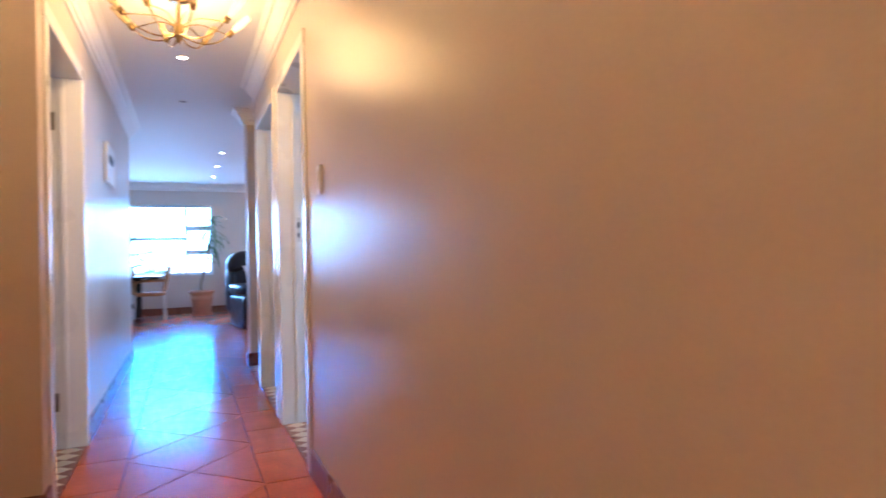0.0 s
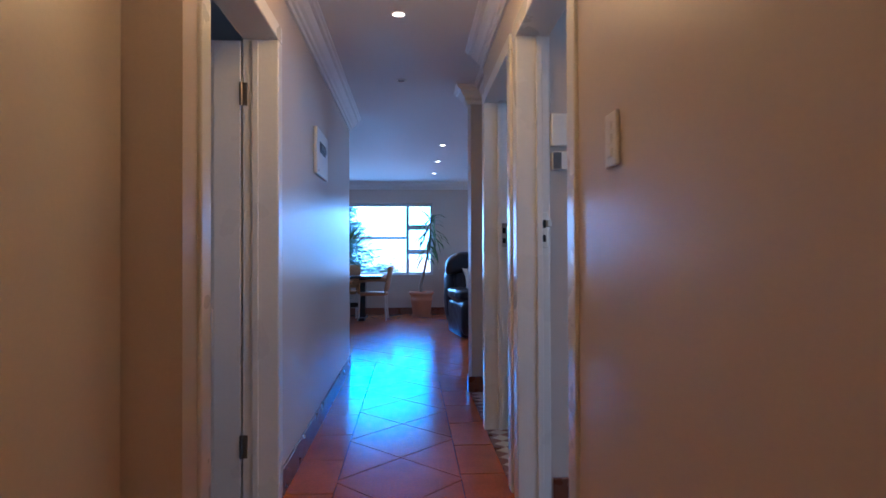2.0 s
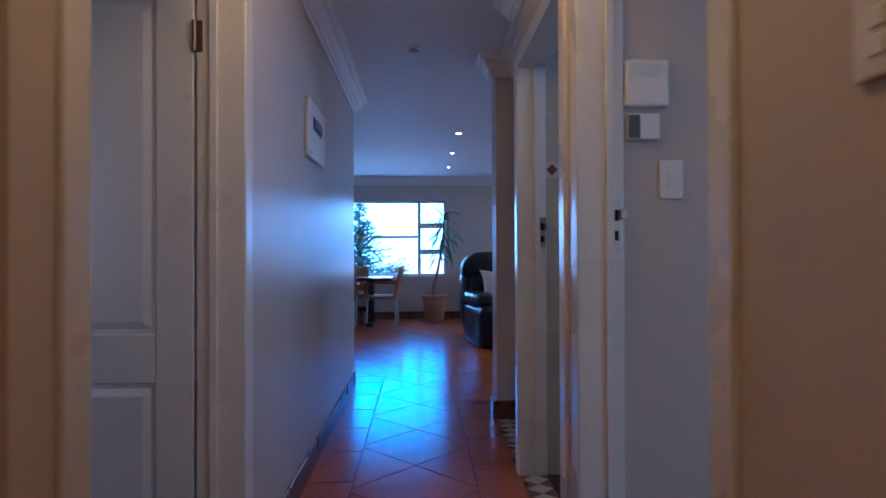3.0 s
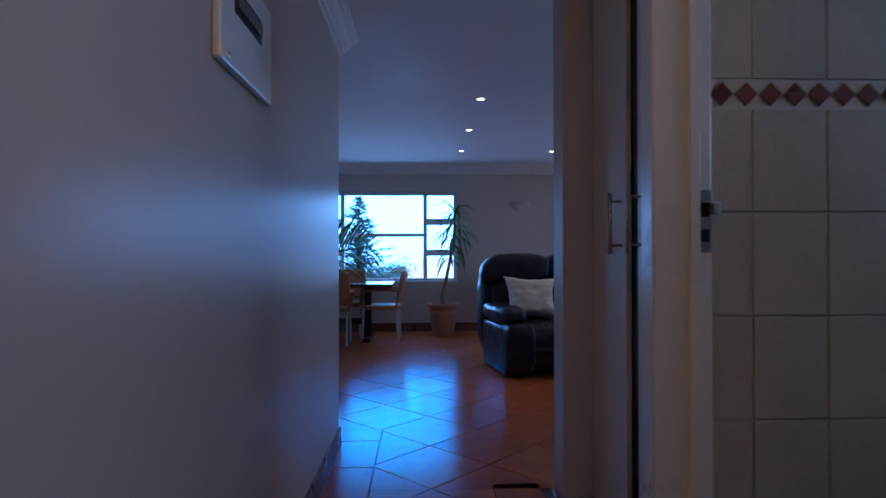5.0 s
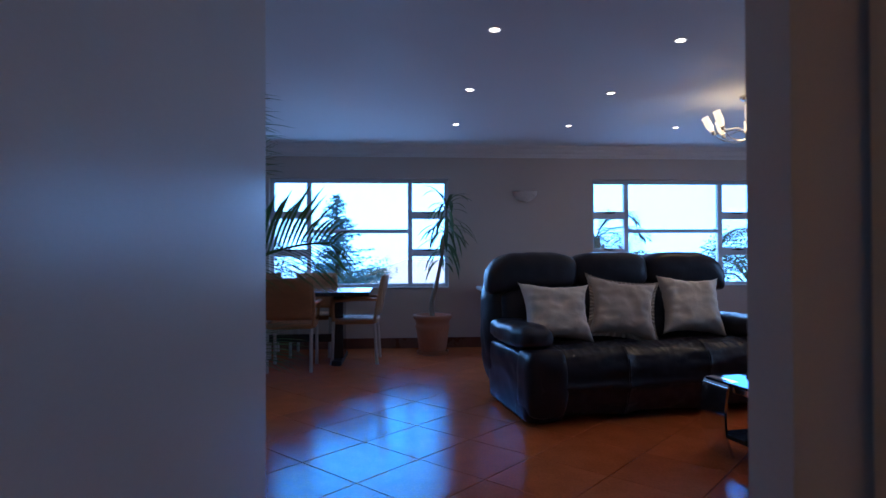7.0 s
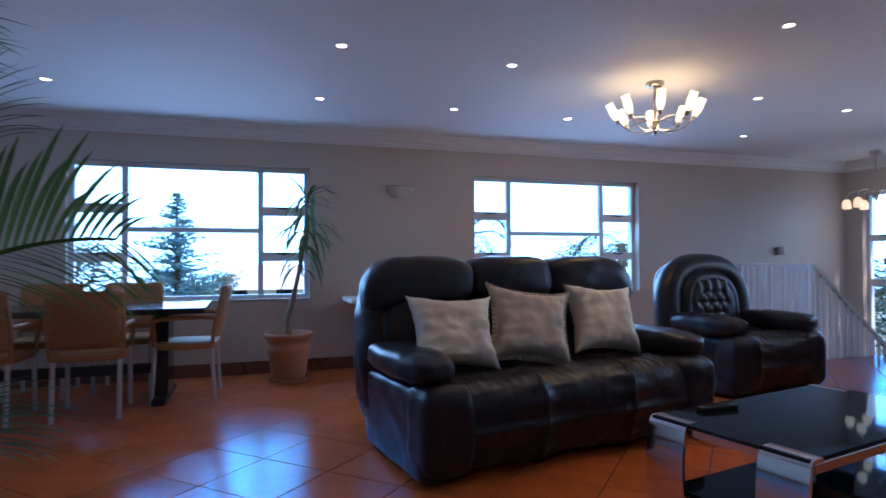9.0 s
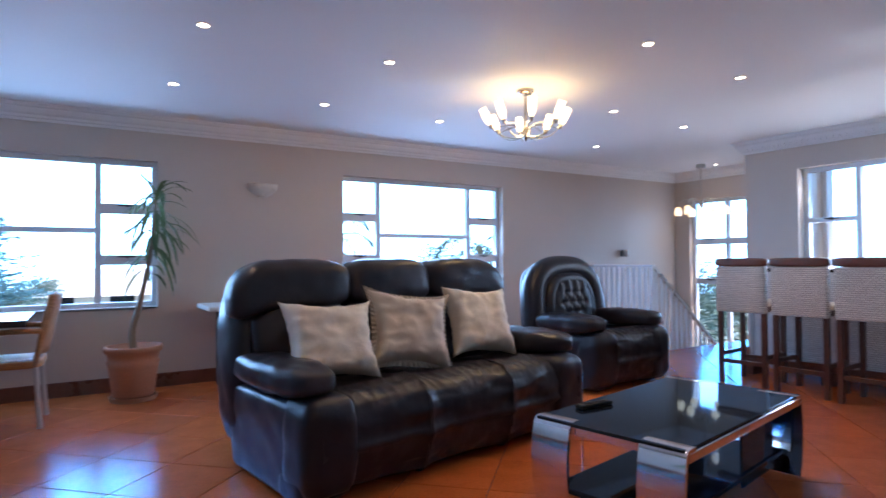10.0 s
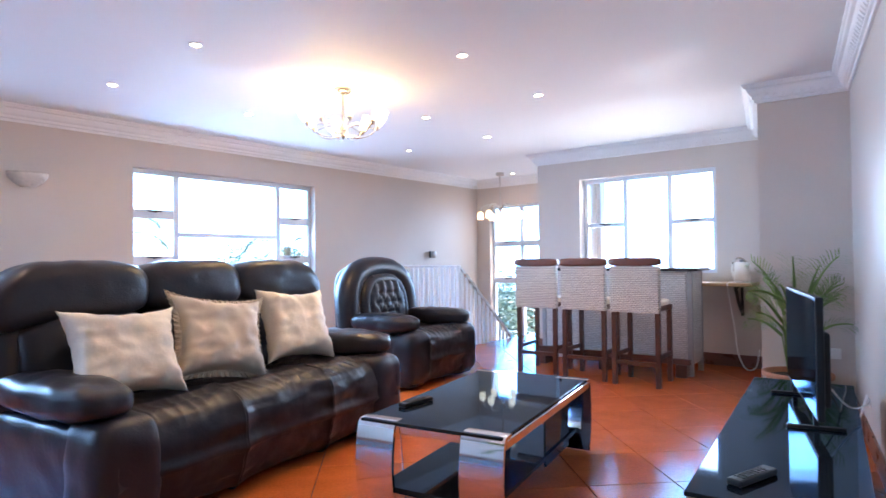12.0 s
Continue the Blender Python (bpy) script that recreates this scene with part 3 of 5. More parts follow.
def door_leaf(parent, x0, x1, y0, y1, z1):
    """A leaf across x with four raised and fielded panels on the face y0."""
    w = x1 - x0
    leaf = part("leaf", box(x0, y0 + 0.008, 0.008, x1, y1, z1, 0.003), WHITE, parent)
    st, mid = 0.118, 0.035
    cx = (x0 + x1) / 2
    rails = [(0.008, 0.22), (0.70, 0.855), (z1 - 0.12, z1)]
    rows = [(x0, y0, 0.008, x0 + st, y0 + 0.01, z1), (x1 - st, y0, 0.008, x1, y0 + 0.01, z1), (cx - mid, y0, 0.22, cx + mid, y0 + 0.01, z1 - 0.12)]
    rows += [(x0 + st, y0, a, x1 - st, y0 + 0.01, b) for a, b in rails]
    part("stiles_and_rails", boxes(rows, 0.004), WHITE, leaf)
    for a, b in ((0.22, 0.70), (0.855, z1 - 0.12)):
        for u, v in ((x0 + st, cx - mid), (cx + mid, x1 - st)):
            bm = bmesh.new()
            o = [bm.verts.new(p) for p in ((u + .014, y0 + .0085, a + .014), (v - .014, y0 + .0085, a + .014), (v - .014, y0 + .0085, b - .014), (u + .014, y0 + .0085, b - .014))]
            i = [bm.verts.new(p) for p in ((u + .04, y0 + .001, a + .04), (v - .04, y0 + .001, a + .04), (v - .04, y0 + .001, b - .04), (u + .04, y0 + .001, b - .04))]
            bm.faces.new(i)
            for k in range(4):
                bm.faces.new((o[k], o[(k + 1) % 4], i[(k + 1) % 4], i[k]))
            part("raised_panel", bm, WHITE, leaf)
    for z in (0.258, 1.795):
        bm = boxes([(x1 + 0.001, y0 - 0.004, z - 0.05, x1 + 0.03, y0 + 0.002, z + 0.05)], 0.001)
        tube([(x1 + 0.004, y0 - 0.006, z - 0.05), (x1 + 0.004, y0 - 0.006, z + 0.05)], 0.007, 10, bm)
        part("hinge", bm, HINGE, leaf, "worn steel butt hinge")
    return leaf


door_leaf(d1, -1.14, -0.312, 2.606, 2.646, 2.03)

d2 = thing("door_2", pose(0, 0, 0), "white-painted open doorway with a steel strike plate", "doorway", "", "structure")
door_frame(d2, 1, XR, 1.69, 2.51, depth=0.135)
d3 = thing("door_3", pose(0, 0, 0), "white-painted open doorway to a tiled bathroom", "doorway", "", "structure")
door_frame(d3, 1, XR, 2.745, 3.635, depth=0.135)


def strike(parent, x, y, z):
    part("strike_plate", boxes([(x - 0.018, y - 0.003, z - 0.075, x + 0.018, y - 0.0005, z + 0.075)], 0.001), STEEL, parent, "steel strike plate")
    part("keeper", boxes([(x - 0.010, y - 0.0045, z + 0.01, x + 0.010, y - 0.003, z + 0.045), (x - 0.010, y - 0.0045, z - 0.05, x + 0.010, y - 0.003, z - 0.02)]), BLACK, parent)
    part("latch_lip", box(x + 0.012, y - 0.02, z + 0.015, x + 0.03, y - 0.003, z + 0.045, 0.003), STEEL, parent)


strike(d2, 1.0, 2.506, 1.193)
strike(d3, 1.01, 3.631, 1.21)

# ---- living-room furniture ----


def seat_bulge(x, w, front, back, seed):
    """Seat and footrest in one stuffed sheet: flat on top, a full rounded front, tucked in below; gathered towards the seams."""
    prof = smooth_path([(0, back + 0.04, 0.455), (0, back - 0.22, 0.470), (0, front + 0.14, 0.492), (0, front + 0.015, 0.470), (0, front - 0.045, 0.40), (0, front - 0.055, 0.28), (0, front - 0.03, 0.15), (0, front + 0.01, 0.055), (0, front + 0.10, 0.030)], 8)
    bm = bmesh.new()
    n = 64
    rows = []
    for i, p in enumerate(prof):
        q, r = prof[max(i - 1, 0)], prof[min(i + 1, len(prof) - 1)]
        d = (r - q).normalized()
        nrm = Vector((0, d.z, -d.y))
        row = []
        for k in range(n + 1):
            u = 2 * k / n - 1
            seam = abs(u) ** 8
            bell = math.exp(-((i - 19) / 8.0) ** 2)
            pleat = abs(math.sin(u * 15 + 0.09 * i * (1 if u > 0 else -1) + 2.6 * noise.noise(Vector((u * 1.7, seed, i * 0.03)))))
            side = math.sin(i * 0.85 + 2.4 * noise.noise(Vector((seed + (3 if u > 0 else 0), i * 0.3, 0))))
            gather = (0.017 * (pleat ** 0.5 - 0.75) * bell * (0.55 + 0.9 * abs(noise.noise(Vector((u * 3, seed * 1.3, 5))))) + 0.009 * side * abs(u) ** 2) * (1 - seam)
            fold = 0.010 * noise.noise(Vector((u * 2.2 + seed, i * 0.22, seed * 0.7))) - 0.004 * abs(noise.noise(Vector((u * 3.0 - i * 0.05, i * 0.24 + u, seed)))) + 0.002 * noise.noise(Vector((u * 6 + seed, i * 0.55, 3)))
            line = -0.016 * math.exp(-((i - 42) / 1.1) ** 2) - 0.012 * math.exp(-((i - 15) / 1.0) ** 2)
            off = -0.024 * seam + gather + fold + line + 0.006
            row.append(bm.verts.new((x + u * w / 2, p.y + nrm.y * -off, p.z + nrm.z * -off)))
        rows.append(row)
    for r0, r1 in zip(rows, rows[1:]):
        for k in range(n):
            bm.faces.new((r0[k], r0[k + 1], r1[k + 1], r1[k]))
    bmesh.ops.recalc_face_normals(bm, faces=bm.faces[:])
    return bm


def sofa_seat(parent, x, w, front, back, n, seed, reach=0.0):
    """One reclining place: seat cushion with a rounded front, footrest below, back in two pads; reach widens an outer head pad towards its wing."""
    part("seat_cushion", seat_bulge(x, w + 0.012, front, back, seed), LEATHER, parent, smooth=True)
    part("lumbar_pad", puff(x, back + 0.035, 0.645, w + 0.01, 0.26, 0.47, 0.5, 20, 0.016, 5, seed + 5, lean=0.09), LEATHER, parent, smooth=True)
    bm = puff(x + reach / 2, back + 0.125, 0.985, w + 0.03 + abs(reach), 0.28, 0.29, 0.55, 20, 0.009, 5, seed + 9, lean=0.03)
    for v in bm.verts:
        u = (v.co.x - x) * (1 if reach > 0 else -1)
        if reach and u > w * 0.25:
            k = (u - w * 0.25) / (w * 0.25 + abs(reach))
            v.co.z -= 0.085 * k * k
            v.co.y -= 0.03 * k * k
    part("head_pad", bm, LEATHER, parent, smooth=True)


def arm(parent, x, w, front, back, seed):
    """A side panel, a thick pad on top and a full rounded block at the front that reaches in to the seat."""
    inner = -0.035 if x > 0 else 0.035
    part("arm_body", puff(x, (front + back) / 2 + 0.05, 0.24, (w - 0.03) * 0.8, back - front - 0.04, 0.46, 0.25, 16, 0.010, 5, seed, taper=-0.25), LEATHER, parent, smooth=True)
    part("arm_pad", puff(x, (front + back) / 2 - 0.02, 0.56, w + 0.03, back - front - 0.06, 0.165, 0.6, 20, 0.011, 6, seed + 2), LEATHER, parent, smooth=True)
    part("arm_front", puff(x + inner, front + 0.085, 0.275, w + 0.04, 0.28, 0.46, 0.45, 18, 0.010, 5, seed + 4), LEATHER, parent, smooth=True)
    part("arm_foot", puff(x + inner, front + 0.13, 0.085, w + 0.03, 0.25, 0.13, 0.35, 12, 0.006, 5, seed + 6), LEATHER, parent, smooth=True)


def sofa(m, label):
    s = thing("sofa", m, label, "sofa")
    W, front, back = 2.08, -0.02, 0.62
    part("base", box(-W / 2 + 0.12, 0.10, 0.03, W / 2 - 0.12, 0.92, 0.30, 0.03), LEATHER, s)
    for k in (-1, 1):
        arm(s, k * (W / 2 - 0.13), 0.25, front - 0.02, 0.80, 3 + k)
        part("back_wing", puff(k * (W / 2 - 0.17), 0.80, 0.53, 0.33, 0.36, 0.88, 0.7, 18, 0.012, 5, 20 + k, taper=0.0, lean=0.06), LEATHER, s, smooth=True)
    sw = 0.62
    for i in (-1, 0, 1):
        sofa_seat(s, i * sw, sw, front, back, 3, 30 + i * 7, 0.10 * i)
    part("back_shell", puff(0, 0.90, 0.55, W - 0.12, 0.24, 0.98, 0.3, 16, 0.006, 3, 50, lean=0.07), LEATHER, s, smooth=True)
    return s


SOFA = pose(2.069, 7.665, 0, 0, 0, 9.5)
sofa(SOFA, "black leather three-seat reclining sofa on the tiled floor")


def recliner(m):
    s = thing("recliner_armchair", m, "black leather recliner armchair with a buttoned back", "armchair")
    W = 1.06
    part("base", box(-W / 2 + 0.06, 0.10, 0.03, W / 2 - 0.06, 0.88, 0.30, 0.03), LEATHER, s)
    for k in (-1, 1):
        arm(s, k * (W / 2 - 0.12), 0.24, 0.0, 0.76, 70 + k)
    part("seat_cushion", seat_bulge(0, 0.62, 0.0, 0.62, 82), LEATHER, s, smooth=True)
    # arched back: an outer and an inner padded roll round a tufted panel
    def arch(a, b, z0, y0, low):
        pts = [(a, y0 - 0.03, low), (a, y0 - 0.02, (low + z0) / 2)]
        for q in range(29):
            g = math.pi * q / 28
            c, d = math.cos(g), math.sin(g)
            z = z0 + b * d ** 0.72
            pts.append((a * abs(c) ** 0.72 * (1 if c > 0 else -1), y0 + 0.10 * (z - z0), z))
        return pts + [(-a, y0 - 0.02, (low + z0) / 2), (-a, y0 - 0.03, low)]

    part("outer_roll", tube(arch(0.43, 0.41, 0.63, 0.78, 0.40), 0.115, 16), LEATHER, s, smooth=True)
    part("inner_roll", tube(arch(0.285, 0.31, 0.62, 0.715, 0.45), 0.066, 14), LEATHER, s, smooth=True)
    bm = puff(0, 0.73, 0.68, 0.62, 0.26, 0.64, 0.55, 40, 0.006, 6, 90, lean=0.07)
    knots = [(-0.16, 0.71), (-0.055, 0.71), (0.055, 0.71), (0.16, 0.71), (-0.11, 0.62), (0, 0.62), (0.11, 0.62), (-0.11, 0.80), (0, 0.80), (0.11, 0.80)]
    seams = [(p, q) for p in knots for q in knots if p < q and 0.08 < math.hypot(p[0] - q[0], p[1] - q[1]) < 0.12]
    for v in bm.verts:
        if v.co.y > 0.74:
            continue
        deep = 0.0
        for p, q in seams:
            ex, ez = q[0] - p[0], q[1] - p[1]
            f = max(0.0, min(1.0, ((v.co.x - p[0]) * ex + (v.co.z - p[1]) * ez) / (ex * ex + ez * ez)))
            r = math.hypot(v.co.x - p[0] - f * ex, v.co.z - p[1] - f * ez)
            deep = max(deep, 0.016 * math.exp(-(r / 0.016) ** 2))
        for kx, kz in knots:
            deep = max(deep, 0.030 * math.exp(-(math.hypot(v.co.x - kx, v.co.z - kz) / 0.028) ** 2))
        if v.co.z > 0.80:
            deep += 0.010 * (1 + math.cos(v.co.x * 57)) * min(1.0, (v.co.z - 0.80) / 0.06)
        v.co.y += deep
    part("tufted_back_pad", bm, LEATHER, s, smooth=True)
    part("back_shell", puff(0, 0.86, 0.58, 0.86, 0.24, 0.98, 0.45, 16, 0.006, 3, 95, lean=0.06), LEATHER, s, smooth=True)
    return s


recliner(pose(4.36, 8.44, 0, 0, 0, 5))


def cushion(name, m, size, tall, material, label, frill=None):
    c = thing(name, m, label, "cushion", "cushions on the sofa")
    n = 40
    for_side = {}
    bm = bmesh.new()
    for side in (1, -1):
        for i in range(n + 1):
            for j in range(n + 1):
                u, v = 2 * i / n - 1, 2 * j / n - 1
                edge = i in (0, n) or j in (0, n)
                if edge and side == -1:
                    for_side[side, i, j] = for_side[1, i, j]
                    continue
                pinch = 1 - 0.22 * (1 - u * u) * abs(v) ** 2.5
                pinch2 = 1 - 0.22 * (1 - v * v) * abs(u) ** 2.5
                full = ((1 - u ** 4) * (1 - v ** 4)) ** 0.55
                crease = noise.noise(Vector((u * 2.2, v * 2.2, side * 3 + size * 9))) * 0.022 - abs(noise.noise(Vector((u * 2.6 + v, v * 3.1 - u, side * 7 + size * 31)))) * 0.015 + noise.noise(Vector((u * 7 + v, v * 6, size * 13))) * 0.003
                ruche = 0.013 * math.sin(v * 19 + 3 * noise.noise(Vector((u, v * 2, size * 40)))) * abs(u) ** 3 + 0.013 * math.sin(u * 17 + 3 * noise.noise(Vector((u * 2, v, size * 50)))) * abs(v) ** 3
                y = side * full * (0.115 + crease + ruche)
                for_side[side, i, j] = bm.verts.new((u * size / 2 * pinch2, y, v * size / 2 * tall * pinch))
        for i in range(n):
            for j in range(n):
                q = [for_side[side, a, b] for a, b in ((i, j), (i + 1, j), (i + 1, j + 1), (i, j + 1))]
                bm.faces.new(q if side == -1 else q[::-1])
    part("cover", bm, material, c, smooth=True)
    if frill:
        bm = bmesh.new()
        rim = []
        for k in range(4 * n):
            s_, r = divmod(k, n)
            i, j = ((r, 0), (n, r), (n - r, n), (0, n - r))[s_]
            u, v = 2 * i / n - 1, 2 * j / n - 1
            rim.append((u * size / 2 * (1 - 0.22 * (1 - v * v) * abs(u) ** 2.5), v * size / 2 * tall * (1 - 0.22 * (1 - u * u) * abs(v) ** 2.5)))
        steps = 240
        prev = None
        for k in range(steps + 1):
            f = (k % steps) / steps * len(rim)
            a, b = rim[int(f) % len(rim)], rim[(int(f) + 1) % len(rim)]
            t = f - int(f)
            x, z = a[0] + (b[0] - a[0]) * t, a[1] + (b[1] - a[1]) * t
            r = math.hypot(x, z)
            wav = 0.008 * math.sin(k * 1.9)
            cur = (bm.verts.new((x * 0.98, -0.004, z * 0.98)), bm.verts.new((x * (1 + 0.034 / r), wav, z * (1 + 0.034 / r))), bm.verts.new((x * 0.98, 0.004, z * 0.98)))
            if prev:
                bm.faces.new((prev[0], cur[0], cur[1], prev[1]))
                bm.faces.new((prev[1], cur[1], cur[2], prev[2]))
            prev = cur
        part("frill", bm, frill, c, "taupe fringed edge")
    return c


def on_sofa(x, y, z, lean, turn, spin):
    return SOFA @ pose(x, y, z, -lean, 0, turn) @ pose(0, 0, 0, 0, spin, 0)


cushion("scatter_cushion", on_sofa(-0.63, 0.36, 0.695, 24, -8, 2), 0.535, 0.84, CUSH, "ivory brocade cushion leaning on the black sofa")
cushion("scatter_cushion", on_sofa(-0.10, 0.36, 0.705, 24, -12, 8), 0.525, 0.90, SATIN, "taupe satin cushion with fringed edge", FRINGE)
cushion("scatter_cushion", on_sofa(0.50, 0.38, 0.715, 24, -12, 3), 0.49, 0.98, CUSH, "pale ivory cushion at the end of the sofa")


def coffee_table(m):
    L, W, H = 1.35, 0.70, 0.415
    t = thing("coffee_table", m, "black glass and chrome coffee table with a lower shelf", "coffee table")
    part("glass_top", box(-L / 2 + 0.03, -W / 2 + 0.01, H - 0.012, L / 2 - 0.03, W / 2 - 0.01, H + 0.002, 0.003), BLACKGLASS, t, "black glass top")
    for k in (-1, 1):
        part("side_rail", box(-L / 2 + 0.05, k * (W / 2 - 0.016) - 0.014, H - 0.05, L / 2 - 0.05, k * (W / 2 - 0.016) + 0.014, H - 0.013, 0.004), CHROME, t, "chrome edge rail")
        part("end_rail", box(k * (L / 2 - 0.06) - 0.014, -W / 2 + 0.20, H - 0.05, k * (L / 2 - 0.06) + 0.014, W / 2 - 0.20, H - 0.013, 0.004), CHROME, t)
        part("side_panel", box(0.10 if k > 0 else -0.50, -W / 2 + 0.09, 0.06, 0.50 if k > 0 else -0.10, -W / 2 + 0.10, H - 0.05), BLACKGLASS, t) if k > 0 else None
    part("lower_shelf", box(-L / 2 + 0.06, -W / 2 + 0.08, 0.10, L / 2 - 0.06, W / 2 - 0.08, 0.125, 0.004), BLACKGLASS, t, "black glass lower shelf")
    for sx in (-1, 1):
        for sy in (-1, 1):
            # bent chrome strap: over the top edge, bulging outwards, back in at the floor
            prof = smooth_path([(0.05, 0, H), (0.0, 0, H - 0.001), (-0.022, 0, H - 0.016), (-0.034, 0, H - 0.06), (-0.045, 0, H - 0.14), (-0.046, 0, H - 0.22), (-0.036, 0, H - 0.30), (-0.018, 0, 0.05), (0.004, 0, 0.0)], 4)
            bm = bmesh.new()
            y0, y1 = sy * (W / 2 - 0.19), sy * (W / 2)
            lines = []
            for i, p in enumerate(prof):
                d = (prof[min(i + 1, len(prof) - 1)] - prof[max(i - 1, 0)]).normalized()
                # inner line lies one plate thickness towards the table
                lines.append(((p.x, p.z + 0.003), (p.x - d.z * 0.016, max(0.0, p.z + 0.003 + d.x * 0.016))))

            def corner(i, c, y):
                o, z = lines[i][c]
                return bm.verts.new((sx * (L / 2 - 0.05 - o), y, z))

            strips = [[(corner(i, c, y0), corner(i, c, y1)) for i in range(len(lines))] for c in (0, 1)]
            strips += [[(corner(i, 0, y), corner(i, 1, y)) for i in range(len(lines))] for y in (y0, y1)]
            for strip in strips:
                for p, q in zip(strip, strip[1:]):
                    bm.faces.new((p[0], p[1], q[1], q[0]))
            for i in (0, len(lines) - 1):
                bm.faces.new((corner(i, 0, y0), corner(i, 0, y1), corner(i, 1, y1), corner(i, 1, y0)))
            bmesh.ops.recalc_face_normals(bm, faces=bm.faces[:])
            part("chrome_leg", bm, CHROME, t, "bent chrome strap leg", smooth=True)
    return t


coffee_table(pose(2.70, 6.765, 0, 0, 0, 11))


def remote(m, label):
    r = thing("remote_control", m, label, "remote control")
    part("case", box(-0.10, -0.024, 0, 0.10, 0.024, 0.020, 0.006), BLACK, r)
    for i in range(7):
        for j in range(3):
            part("key", box(-0.07 + i * 0.02, -0.016 + j * 0.012, 0.0195, -0.058 + i * 0.02, -0.008 + j * 0.012, 0.0225), BLACK, r)
    return r


remote(pose(2.34, 6.95, 0.418, 0, 0, -2), "black remote control lying on the glass coffee table")


def tv_bench(m):
    L, D, H = 1.92, 0.46, 0.44
    t = thing("tv_bench", m, "long low black glass television bench", "tv bench")
    part("glass_top", box(-L / 2, -D / 2, H - 0.014, L / 2, D / 2, H, 0.003), BLACKGLASS, t, "black glass top")
    part("edge_board", box(-L / 2 + 0.004, -D / 2 + 0.004, H - 0.05, L / 2 - 0.004, D / 2 - 0.004, H - 0.0145, 0.003), LIGHTWOOD, t)
    part("body", box(-L / 2 + 0.02, -D / 2 + 0.02, 0.06, L / 2 - 0.02, D / 2 - 0.02, H - 0.0505, 0.004), BLACK, t)
    for i in range(3):
        a = -L / 2 + 0.03 + i * (L - 0.06) / 3
        part("drawer_front", box(a + 0.004, D / 2 - 0.02, 0.08, a + (L - 0.06) / 3 - 0.004, D / 2 - 0.002, H - 0.06, 0.003), BLACKGLASS, t)
    part("plinth", box(-L / 2 + 0.05, -D / 2 + 0.05, 0, L / 2 - 0.05, D / 2 - 0.05, 0.06), BLACK, t)
    return t


BENCH = pose(2.95, 5.45, 0, 0, 0, 6.2)
tv_bench(BENCH)


def television(m):
    t = thing("television", m, "black flat-screen television on the low bench", "television")
    W, H = 0.92, 0.46
    part("bezel", box(-W / 2, -0.014, 0.06, W / 2, 0.012, 0.06 + H, 0.004), BLACK, t)
    part("screen", box(-W / 2 + 0.012, 0.0125, 0.075, W / 2 - 0.012, 0.0145, 0.06 + H - 0.012), SCREEN, t, "glossy dark screen")
    part("back_housing", box(-W / 2 + 0.10, -0.05, 0.09, W / 2 - 0.10, -0.0145, 0.38, 0.012), BLACK, t)
    for k in (-1, 1):
        bm = boxes([(k * 0.32 - 0.012, -0.10, 0.0, k * 0.32 + 0.012, 0.10, 0.012), (k * 0.32 - 0.01, -0.012, 0.012, k * 0.32 + 0.01, 0.008, 0.062)], 0.003)
        part("stand_leg", bm, BLACK, t)
    return t


television(pose(3.22, 5.45, 0.441, 0, 0, 15))
remote(pose(2.19, 5.44, 0.441, 0, 0, -18), "black remote control lying on the television bench")


# ---- bar ----
def bar_counter(m):
    b = thing("bar_counter", m, "bar counter with reed front and dark top", "bar counter")
    L, D, H = 1.55, 0.42, 1.02
    part("top", box(-0.04, -0.06, H - 0.035, D + 0.06, L + 0.04, H, 0.008), TABLETOP, b, "dark polished top")
    part("body", box(0.02, 0.02, 0.10, D - 0.02, L - 0.02, H - 0.036), WHITE, b)
    part("front_panel", box(0.0, 0.05, 0.12, 0.019, L - 0.05, H - 0.04, 0.003), BARPANEL, b, "pale woven reed front panel")
    part("end_panel", box(0.05, 0.0, 0.12, D - 0.05, 0.019, H - 0.04, 0.003), BARPANEL, b)
    for x, y in ((0.0, 0.0), (0.0, L - 0.045), (D - 0.045, 0.0), (D - 0.045, L - 0.045)):
        part("corner_post", box(x, y, 0.0, x + 0.045, y + 0.045, H - 0.036, 0.004), REEDPOST, b)
    part("foot_rail", box(-0.10, 0.0, 0.12, -0.05, L, 0.17, 0.006), DARKWOOD, b)
    for y in (0.03, L / 2, L - 0.09):
        part("foot_block", box(-0.11, y, 0.0, 0.10, y + 0.10, 0.119, 0.006), DARKWOOD, b)
    return b


bar_counter(pose(5.92, 6.72, 0, 0, 0, 3))


